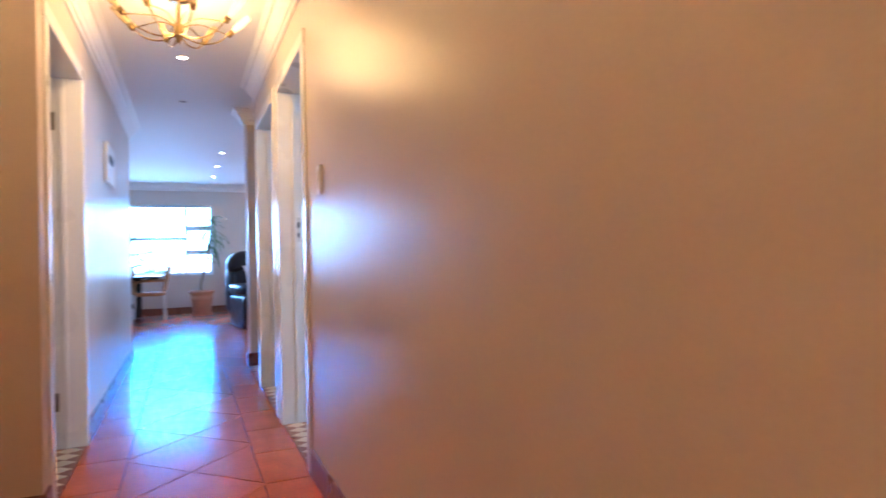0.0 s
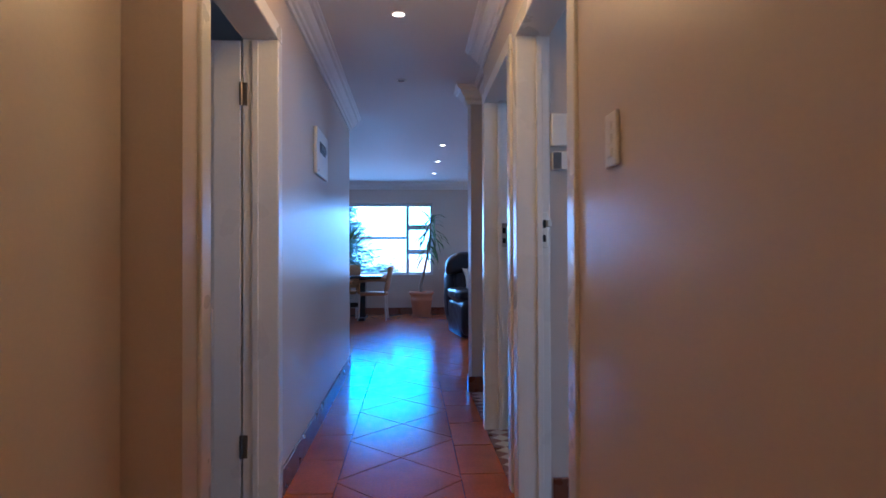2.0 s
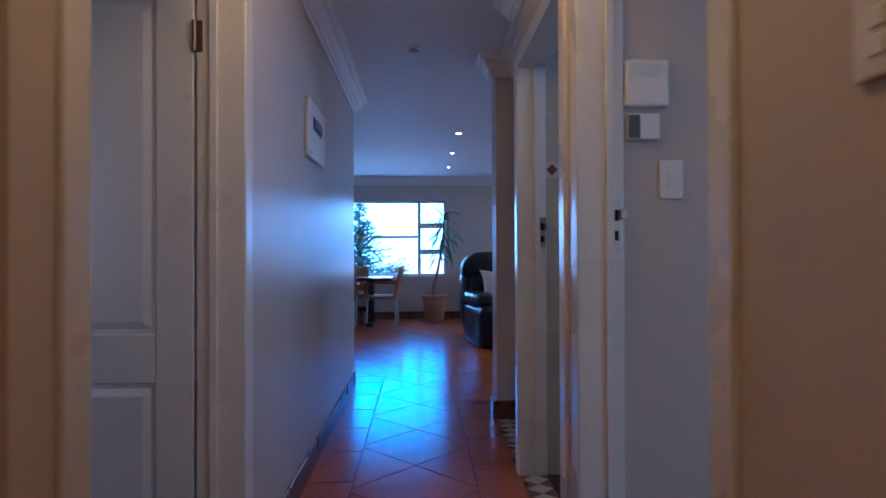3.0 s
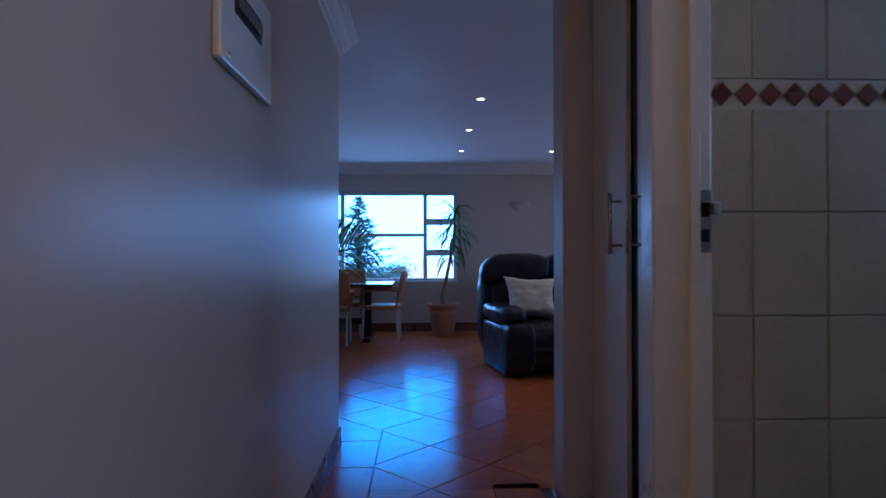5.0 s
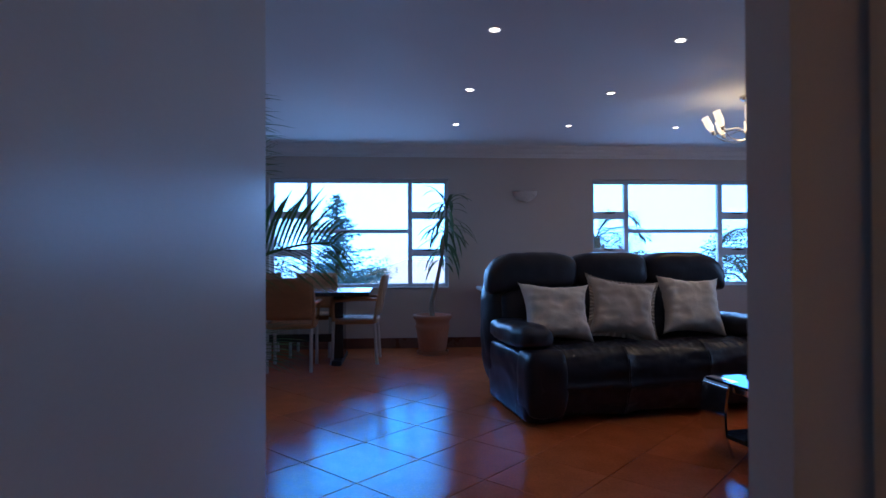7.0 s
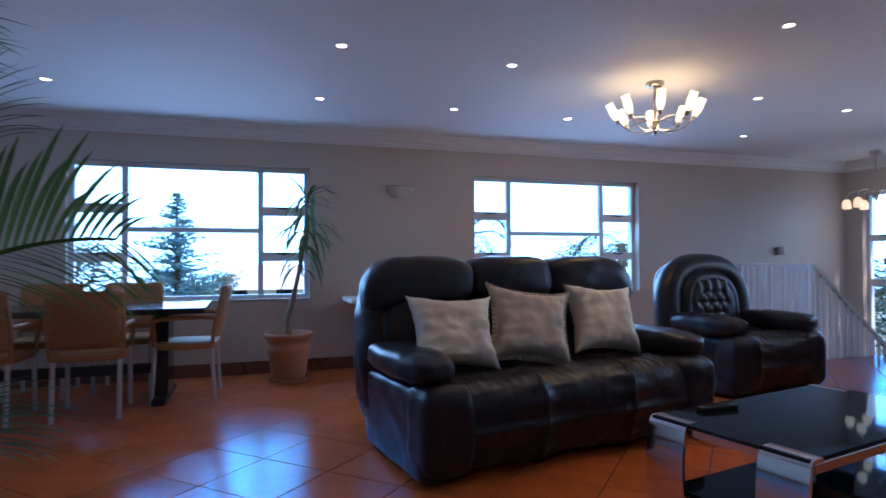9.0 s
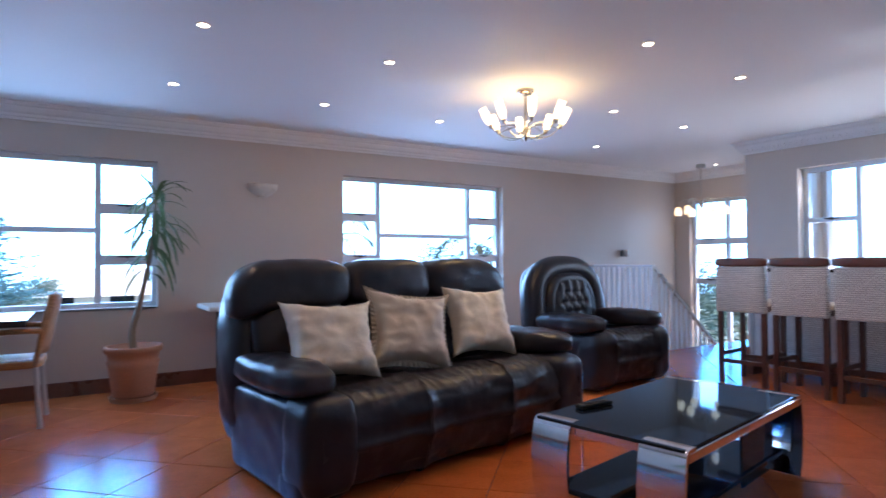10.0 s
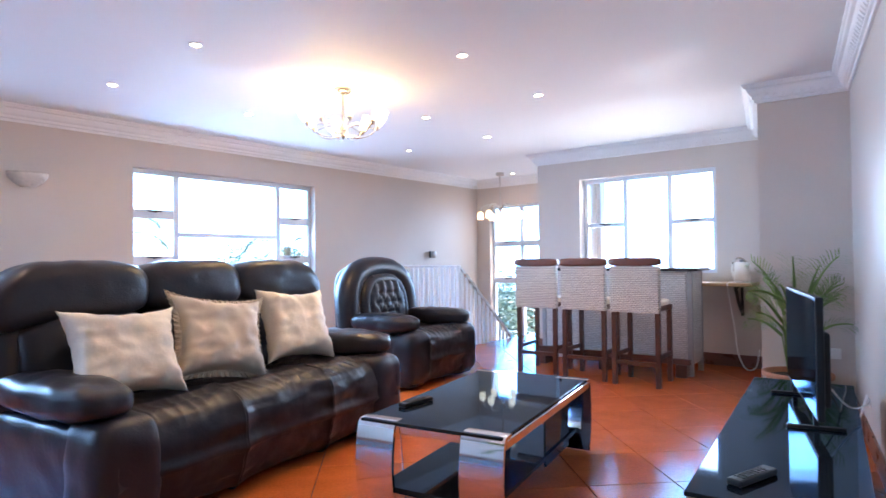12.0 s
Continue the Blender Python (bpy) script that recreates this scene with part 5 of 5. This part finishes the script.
def railing():
    r = thing("stair_railing", pose(6.09, 9.62, 0), "white painted steel railing round the stairwell", "railing")
    H = 1.045
    part("top_rail", box(-0.025, -0.025, H - 0.03, 0.025, 1.155, H, 0.005), RAILWHITE, r)
    part("bottom_rail", box(-0.018, 0.03, 0.07, 0.018, 1.155, 0.10, 0.004), RAILWHITE, r)
    for y in (0.0, 1.13):
        part("post", box(-0.024, y - 0.024, 0, 0.024, y + 0.024, H - 0.031, 0.004), RAILWHITE, r)
    for k in range(12):
        y = 0.065 + k * 0.088
        part("slat", box(-0.006, y, 0.101, 0.006, y + 0.055, H - 0.031, 0.002), RAILWHITE, r)
    sl = -0.86
    run = 1.75
    for nm, z, h in (("handrail", H, 0.045), ("lower_rail", 0.14, 0.03)):
        bm = bmesh.new()
        vs = [bm.verts.new((x, y, z + sl * (x - 0.03) + dz)) for x in (0.03, run) for y in (-0.02, 0.02) for dz in (-h, 0)]
        for f in ((0, 1, 3, 2), (4, 6, 7, 5), (0, 4, 5, 1), (2, 3, 7, 6), (0, 2, 6, 4), (1, 5, 7, 3)):
            bm.faces.new([vs[i] for i in f])
        part(nm, bm, STEEL if nm == "handrail" else RAILWHITE, r, "grey metal handrail" if nm == "handrail" else "")
    for k in range(18):
        x = 0.06 + k * 0.092
        top = H + sl * (x - 0.03) - 0.05
        part("baluster", box(x, -0.006, top - 0.83, x + 0.05, 0.006, top, 0.002), RAILWHITE, r)
    return r


railing()
stairs = thing("staircase", pose(6.10, 9.66, 0), "terracotta tiled staircase going down", "staircase", "", "structure")
for k in range(8):
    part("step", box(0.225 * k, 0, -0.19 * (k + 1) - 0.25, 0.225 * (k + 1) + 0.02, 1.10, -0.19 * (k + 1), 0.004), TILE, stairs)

# ---- hall cupboards and small fixtures ----


def bar_handle(parent, x, y, z0, z1, out):
    """A round bar on two pins that stand out along x by out."""
    h = part("handle", tube([(x + out, y, z0), (x + out, y, z1)], 0.008, 10), STEEL, parent, "brushed steel bar handle", smooth=True)
    for z in (z0 + 0.03, z1 - 0.03):
        part("pin", tube([(x, y, z), (x + out, y, z)], 0.005, 8), STEEL, h)


def cupboard(name, x, y0, y1, ysplit, side, depth, top, label, gap=0.0, key=True, grip=(1.10, 1.297)):
    """A tall cupboard with two flat doors in the plane x; side +1 when the doors face +x."""
    c = thing(name, pose(0, 0, 0), label, "cupboard")
    xa, xb = sorted((x - side * 0.022, x - side * depth))
    # with a gap the body is black, painting in the shade behind the doors
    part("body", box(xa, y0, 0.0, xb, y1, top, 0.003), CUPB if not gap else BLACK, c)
    for a, b in ((y0, ysplit), (ysplit, y1)):
        p, q = sorted((x, x - side * 0.020))
        door = part("door", box(p, a + 0.002 + (gap if a == ysplit else 0), 0.06, q, b - 0.002, top - 0.01, 0.003), CUPB, c)
        hy = b - 0.038 if b == ysplit else a + 0.038 + gap
        bar_handle(door, x, hy, *grip, side * 0.045)
    part("plinth", box(*sorted((x - side * 0.05, x - side * 0.06))[:1], y0, 0, sorted((x - side * 0.05, x - side * 0.06))[1], y1, 0.058), DARKWOOD, c)
    if key:
        lock = part("lock", tube([(x - 0.001, ysplit + 0.045, 1.03), (x + side * 0.012, ysplit + 0.045, 1.03)], 0.011, 14), STEEL, c)
        part("key", boxes([(x + side * 0.012 if side > 0 else x - 0.05, ysplit + 0.043, 1.025, x + 0.034 if side > 0 else x - 0.012, ysplit + 0.047, 1.035), (x + side * 0.030 - 0.0015, ysplit + 0.041, 0.985, x + side * 0.030 + 0.0015, ysplit + 0.053, 1.025)], 0.001), STEEL, lock)
    return c


cupboard("hall_cupboard", -0.31, 0.36, 1.548, 0.95, 1, 0.56, CZ - 0.003, "cream built-in hall cupboard with steel bar handles")
cupboard("hall_cupboard", -0.31, -0.445, 0.356, -0.05, 1, 0.56, CZ - 0.003, "cream built-in hall cupboard with steel bar handles", key=False)
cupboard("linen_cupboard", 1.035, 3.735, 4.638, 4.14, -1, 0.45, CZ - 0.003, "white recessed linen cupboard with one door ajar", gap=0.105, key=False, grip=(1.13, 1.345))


def wall_switch(m, label, keys, w=0.075, h=0.125):
    """A plate in a local plane: x across, z up, facing -y."""
    s = thing("light_switch", m, label, "light switch")
    part("plate", box(-w / 2, -0.010, -h / 2, w / 2, -0.0005, h / 2, 0.004), PLASTIC, s)
    for k in range(keys):
        z = (k - (keys - 1) / 2) * 0.03
        part("rocker", box(-0.012, -0.014, z - 0.011, 0.012, -0.0095, z + 0.011, 0.002), PLASTIC, s)
    return s


wall_switch(pose(XR - 0.0005, 1.325, 1.352, 0, 0, -90), "white three-rocker light switch on the hall wall", 3)
wall_switch(pose(1.183, 2.5295, 1.333), "white two-rocker light switch on the pale wall", 2, 0.075, 0.12)
wall_switch(pose(5.212, 5.56, 0.42, 0, 0, -85), "white wall socket near the palm", 1, 0.12, 0.075)


def distribution_board():
    b = thing("distribution_board", pose(XL + 0.0005, 3.84, 1.735, 0, 0, 90), "white electrical distribution board on the hall wall", "fuse box")
    part("cover", box(-0.23, -0.022, -0.145, 0.23, -0.0005, 0.145, 0.006), PLASTIC, b)
    part("breaker_window", box(-0.13, -0.024, 0.0, 0.11, -0.0215, 0.07, 0.001), BLACK, b, "dark breaker window")
    for k in range(8):
        part("breaker", box(-0.12 + k * 0.028, -0.031, 0.018, -0.098 + k * 0.028, -0.0235, 0.052, 0.002), GREYPLASTIC, b)
    part("catch", box(-0.19, -0.026, -0.128, -0.17, -0.0215, -0.115, 0.002), STEEL, b)
    return b


distribution_board()
ic = thing("intercom", pose(1.102, 2.5295, 1.628), "white plastic intercom box on the pale wall", "intercom")
part("cover", box(-0.068, -0.03, -0.072, 0.068, -0.0005, 0.072, 0.008), PLASTIC, ic)
part("speaker_mesh", boxes([(-0.04, -0.0315, 0.02 + k * 0.008, 0.04, -0.0295, 0.023 + k * 0.008) for k in range(5)]), PAPER, ic)
th = thing("alarm_keypad", pose(1.093, 2.5295, 1.495), "grey and white alarm keypad below the intercom", "keypad")
part("cover", box(-0.05, -0.022, -0.04, 0.05, -0.0005, 0.04, 0.004), PLASTIC, th)
part("display", box(-0.048, -0.0235, -0.036, -0.012, -0.0215, 0.036, 0.001), GREYPLASTIC, th, "grey display panel")

# cables behind the television
cable("antenna_cable", smooth_path([(3.05, 5.36, 0.62), (3.12, 5.28, 0.50), (3.35, 5.23, 0.47), (3.7, 5.25, 0.43), (4.1, 5.27, 0.30)]), 0.004, PLASTIC, "white aerial cable behind the television")
cable("power_cable", smooth_path([(3.15, 5.38, 0.60), (3.18, 5.33, 0.50), (3.25, 5.32, 0.446), (3.45, 5.33, 0.446), (3.70, 5.34, 0.446), (3.93, 5.36, 0.42), (4.0, 5.34, 0.20)]), 0.003, BLACK, "black television cable on the bench")
cable("extension_cable", smooth_path([(3.78, 5.30, 0.02), (3.95, 5.40, 0.012), (4.15, 5.36, 0.05), (4.3, 5.33, 0.2), (4.35, 5.30, 0.32)]), 0.005, PLASTIC, "white extension cable on the floor")

# ---- outdoors ----
structure("ground", box(-400, 11.3, LOW - 0.4, 400, 700, LOW - 0.02), GROUND, "dry grassy garden ground below the house", "ground")


def leaf_card(bm, p, size, rnd):
    a, b, c = rnd.uniform(0, 6.28), rnd.uniform(0, 6.28), rnd.uniform(0.5, 1.2)
    u = Vector((math.cos(a), math.sin(a), rnd.uniform(-0.6, 0.6))) * size
    w = Vector((math.cos(b), math.sin(b), rnd.uniform(-0.6, 0.6))) * size * 0.5
    vs = [bm.verts.new(p - u), bm.verts.new(p + w * c), bm.verts.new(p + u), bm.verts.new(p - w)]
    bm.faces.new(vs)


def conifer(x, y, top, base, spread, seed):
    rnd = random.Random(seed)
    t = thing("conifer_tree", pose(x, y, base), "tall conifer in hazy blue-green beyond the garden", "tree")
    h = top - base
    part("trunk", tube([(0, 0, 0), (0.05, 0, h * 0.5), (0, 0, h * 0.99)], 0.2, 8, radii=[0.22, 0.13, 0.02]), TRUNK, t)
    bl = bmesh.new()
    n = 26
    for i in range(n):
        f = i / (n - 1)
        z = h * (0.22 + 0.77 * f)
        r = spread * (1 - f) ** 0.75 * rnd.uniform(0.75, 1.15) + 0.08
        for k in range(7):
            a = rnd.uniform(0, 6.28)
            br = r * rnd.uniform(0.65, 1.1)
            m = max(3, int(br / 0.11))
            for j in range(m):
                q = (j + 0.6) / m
                c = Vector((math.cos(a) * br * q, math.sin(a) * br * q, z + 0.16 * q * br))
                for _ in range(4):
                    leaf_card(bl, c + Vector((rnd.gauss(0, 0.07), rnd.gauss(0, 0.07), rnd.gauss(0, 0.05))), 0.12, rnd)
    part("crown", bl, PINE, t)
    return t


def bush_tree(x, y, top, base, spread, seed, name="garden_tree", label="leafy garden tree below the window"):
    rnd = random.Random(seed)
    t = thing(name, pose(x, y, base), label, "tree")
    h = top - base
    part("trunk", tube([(0, 0, 0), (0.1, 0.05, h * 0.45), (0.0, 0.1, h * 0.8)], 0.2, 8, radii=[0.22, 0.14, 0.05]), TRUNK, t)
    lobes = []
    bt = bmesh.new()
    for k in range(16):
        a = rnd.uniform(0, 6.28)
        e = Vector((math.cos(a) * spread * rnd.uniform(0.2, 0.9), math.sin(a) * spread * rnd.uniform(0.2, 0.9), h * rnd.uniform(0.6, 0.93)))
        tube([(0.05, 0.05, h * 0.42), e * 0.6 + Vector((0, 0, h * 0.25)), e], 0.05, 5, bt, [0.08, 0.05, 0.015])
        lobes.append(e)
    part("limbs", bt, TRUNK, t)
    bl = bmesh.new()
    for e in lobes:
        rr = spread * rnd.uniform(0.22, 0.4)
        for _ in range(260):
            v = Vector((rnd.gauss(0, 1), rnd.gauss(0, 1), rnd.gauss(0, 0.7))).normalized() * rr * rnd.random() ** 0.4
            leaf_card(bl, e + v, 0.11, rnd)
    part("crown", bl, FOLIAGE, t)
    return t


def garden_palm(x, y, top, base, seed, n=24, length=1.9):
    rnd = random.Random(seed)
    t = thing("garden_palm", pose(x, y, base), "feathery palm tree outside the window", "palm tree")
    h = top - base
    part("trunk", tube([(0, 0, 0), (0.05, 0, h * 0.5), (0, 0, h)], 0.14, 8, radii=[0.18, 0.13, 0.11]), TRUNK, t)
    for k in range(n):
        a, e = 2.4 * k, rnd.uniform(0.1, 1.25)
        bs, bl = bmesh.new(), bmesh.new()
        frond(bs, bl, (0, 0, h), (math.cos(a) * math.cos(e), math.sin(a) * math.cos(e), math.sin(e)), length * rnd.uniform(0.8, 1.1), rnd.uniform(1.6, 2.6), 0.6, 30, rnd, 0.022)
        st = part("frond", bs, FOLIAGE, t)
        part("plume", bl, FOLIAGE, st)
    return t


conifer(-3.3, 36.0, 4.35, LOW, 2.8, 3)
bush_tree(-7.6, 34.0, 2.0, LOW, 3.0, 5)
bush_tree(-3.2, 42.0, 0.6, LOW, 3.2, 6)
bush_tree(8.2, 26.0, 1.6, LOW, 2.6, 7)
bush_tree(17.0, 30.0, 1.8, LOW, 3.2, 8)
garden_palm(4.9, 17.5, 1.5, LOW, 9, 13, 1.5)
garden_palm(10.2, 19.0, 1.5, LOW, 10, 13, 1.6)
bush_tree(16.0, 13.5, 0.6, LOW, 2.6, 12)
bush_tree(15.0, 17.5, 0.9, LOW, 2.4, 13)


def neighbour(x, y, w, d, eave, ridge):
    hs = thing("neighbour_house", pose(x, y, LOW), "pale single-storey house beyond the garden", "house")
    part("wall", box(-w / 2, -d / 2, 0, w / 2, d / 2, eave), OUTWALL, hs)
    bm = bmesh.new()
    o = 0.4
    v = [bm.verts.new(p) for p in ((-w / 2 - o, -d / 2 - o, eave), (w / 2 + o, -d / 2 - o, eave), (w / 2 + o, d / 2 + o, eave), (-w / 2 - o, d / 2 + o, eave), (-w / 2 + d / 2, 0, ridge), (w / 2 - d / 2, 0, ridge))]
    for f in ((0, 1, 5, 4), (2, 3, 4, 5), (1, 2, 5), (3, 0, 4), (3, 2, 1, 0)):
        bm.faces.new([v[i] for i in f])
    part("roof", bm, ROOFM, hs)
    for k in (-1, 0, 1):
        part("window", box(k * w * 0.28 - 0.7, -d / 2 - 0.03, 0.9, k * w * 0.28 + 0.7, -d / 2 + 0.02, 2.0), SCREEN, hs)
    return hs


neighbour(2.5, 52.0, 12, 8, 2.0, 3.7)

# pale hazy sky beyond the garden
bd = bmesh.new()
prev = None
for i in range(41):
    a = radians(-25 + 230 * i / 40)
    x, y = 75 * math.cos(a), 75 * math.sin(a) + 5
    cur = (bd.verts.new((x, y, -8)), bd.verts.new((x, y, 42)))
    if prev:
        bd.faces.new((prev[0], prev[1], cur[1], cur[0]))
    prev = cur
HAZE = mat("hazy_sky", (0.5, 0.5, 0.5), 1.0, var=0.0, bump=0, emit=8.0, spec=0.0, glow=(0.14, 0.5, 1.0))
structure("backdrop", bd, HAZE, "bright hazy pale blue sky", "sky")

# ---- tiles of floors and walls ----
SIDE_D = 0.63


def clip(poly, x0, y0, x1, y1):
    for ax, lim, sgn in ((0, x0, 1), (0, x1, -1), (1, y0, 1), (1, y1, -1)):
        out = []
        for i, p in enumerate(poly):
            q = poly[(i + 1) % len(poly)]
            a, b = (p[ax] - lim) * sgn, (q[ax] - lim) * sgn
            if a >= 0:
                out.append(p)
            if (a >= 0) != (b >= 0):
                t = a / (a - b)
                out.append((p[0] + (q[0] - p[0]) * t, p[1] + (q[1] - p[1]) * t))
        poly = out
        if len(poly) < 3:
            return []
    return poly


def add_slab(bm, poly, z=0.0, deep=0.006, cham=0.003):
    cx, cy = sum(p[0] for p in poly) / len(poly), sum(p[1] for p in poly) / len(poly)
    def ring(zz, k):
        out = []
        for x, y in poly:
            r = math.hypot(x - cx, y - cy)
            f = max(0.0, (r - k) / r) if r > 1e-6 else 1
            out.append(bm.verts.new((cx + (x - cx) * f, cy + (y - cy) * f, zz)))
        return out
    lo, mid, hi = ring(z - deep, 0), ring(z - 0.0015, 0), ring(z, cham)
    n = len(poly)
    for a, b in ((lo, mid), (mid, hi)):
        for i in range(n):
            bm.faces.new((a[i], a[(i + 1) % n], b[(i + 1) % n], b[i]))
    bm.faces.new(hi)


def floor_tiles():
    h = SIDE_D / 2
    g = 0.0035
    regions = [(0.076, -3.0, 0.668, 5.055), (0.076, 5.055, 8.1, 6.045), (-5.0, 6.045, 8.1, 9.60), (-5.0, 9.60, 6.07, YW), (-5.0, 5.69, -0.17, 6.045)]
    d = h - g
    full = bmesh.new()
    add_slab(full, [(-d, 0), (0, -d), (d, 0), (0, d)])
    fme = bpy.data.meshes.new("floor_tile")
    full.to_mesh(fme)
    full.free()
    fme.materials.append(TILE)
    rest = bmesh.new()
    made = 0
    for a in range(-20, 28):
        for b in range(-26, 24):
            if (a + b) % 2:
                continue
            cx, cy = 0.372 + h * a, 4.12 + h * b
            poly = [(cx - d, cy), (cx, cy - d), (cx + d, cy), (cx, cy + d)]
            pieces = [q for q in (clip(poly, *r) for r in regions) if q]
            if not pieces:
                continue
            area = sum(abs(sum(p[0] * q[1] - q[0] * p[1] for p, q in zip(pc, pc[1:] + pc[:1]))) / 2 for pc in pieces)
            near = cx < 6.3 and cx > -1.6
            if area > 0.99 * 2 * d * d and near and made < 290:
                ob = new("floor_tile", fme)
                ob.location = (cx, cy, 0)
                ob.parent = floor
                made += 1
            elif len(pieces) == 1 or area < 0.99 * 2 * d * d:
                for pc in pieces:
                    add_slab(rest, pc)
            else:
                add_slab(rest, poly)
    # straight border tiles along the hall walls
    add_slab(rest, [(XL - 0.01, 5.80 + g), (0.072, 5.80 + g), (0.072, 6.045 - g), (XL - 0.01, 6.045 - g)])
    y = -3.0
    while y < 6.1:
        if y + 0.44 < 6.04:
            add_slab(rest, [(XL, y + g), (0.072, y + g), (0.072, y + 0.44 - g), (XL, y + 0.44 - g)])
        if y + 0.24 < 5.1:
            add_slab(rest, [(0.672, y + 0.2 + g), (XR, y + 0.2 + g), (XR, y + 0.64 - g), (0.672, y + 0.64 - g)])
        add_slab(rest, [(-0.36, y + g), (XL - 0.005, y + g), (XL - 0.005, y + 0.44 - g), (-0.36, y + 0.44 - g)]) if y < 1.1 else None
        y += 0.44
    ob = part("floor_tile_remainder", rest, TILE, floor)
    tagged(ob, "terracotta tiles towards the walls", "", "", "stuff")


floor_tiles()


def threshold(x0, x1, y0, y1, label):
    """A strip of small russet tiles with cream diamonds in a doorway."""
    t = thing("threshold", pose(0, 0, 0), label, "threshold", "", "structure")
    part("bed", box(x0, y0, -0.005, x1, y1, 0.002), REDTILE, t)
    n = max(1, round((y1 - y0) / 0.105))
    s = (y1 - y0) / n
    k = max(1, round((x1 - x0) / 0.12))
    sx = (x1 - x0) / k
    for i in range(n):
        for j in range(k):
            cx, cy = x0 + sx * (j + 0.5), y0 + s * (i + 0.5)
            bm = bmesh.new()
            add_slab(bm, [(cx - sx * 0.46, cy), (cx, cy - s * 0.47), (cx + sx * 0.46, cy), (cx, cy + s * 0.47)], 0.0045, 0.003, 0.002)
            part("diamond_tile", bm, CREAMTILE, t)


threshold(-0.30, XL - 0.001, 1.739, 2.606, "doorway threshold of russet tiles with cream diamonds")
threshold(XR + 0.001, 1.026, 1.694, 2.506, "doorway threshold of russet tiles with cream diamonds")
threshold(XR + 0.001, 1.026, 2.749, 3.631, "doorway threshold of russet tiles with cream diamonds")
threshold(XR + 0.001, 1.034, 3.73, 4.63, "strip of russet tiles with cream diamonds before the cupboard")


def bath_tiles():
    w = bpy.data.objects["wall_bathroom"]
    g, y = 0.002, 3.659
    rows = [(0.256 * k - 0.046, 0.256 * k + 0.21) for k in range(6)] + [(1.562 + 0.256 * k, 1.818 + 0.256 * k) for k in range(3)]
    for z0, z1 in rows:
        for k in range(11):
            x0 = 0.951 + 0.19 * k if k else 1.03
            x1 = 0.951 + 0.19 * (k + 1)
            bm = box(x0 + g, y - 0.006, max(0.002, z0 + g), x1 - g, y, z1 - g, 0.0015, 1)
            part("wall_tile", bm, BATHTILE, w)
    for k in range(28):
        c = 1.066 + 0.062 * k
        bm = bmesh.new()
        v = [bm.verts.new(p) for p in ((c - 0.028, y - 0.006, 1.526), (c, y - 0.006, 1.497), (c + 0.028, y - 0.006, 1.526), (c, y - 0.006, 1.555))]
        u = [bm.verts.new((p.co.x, y, p.co.z)) for p in v]
        bm.faces.new(v)
        for i in range(4):
            bm.faces.new((v[i], u[i], u[(i + 1) % 4], v[(i + 1) % 4]))
        part("border_diamond", bm, REDTILE, w)


bath_tiles()
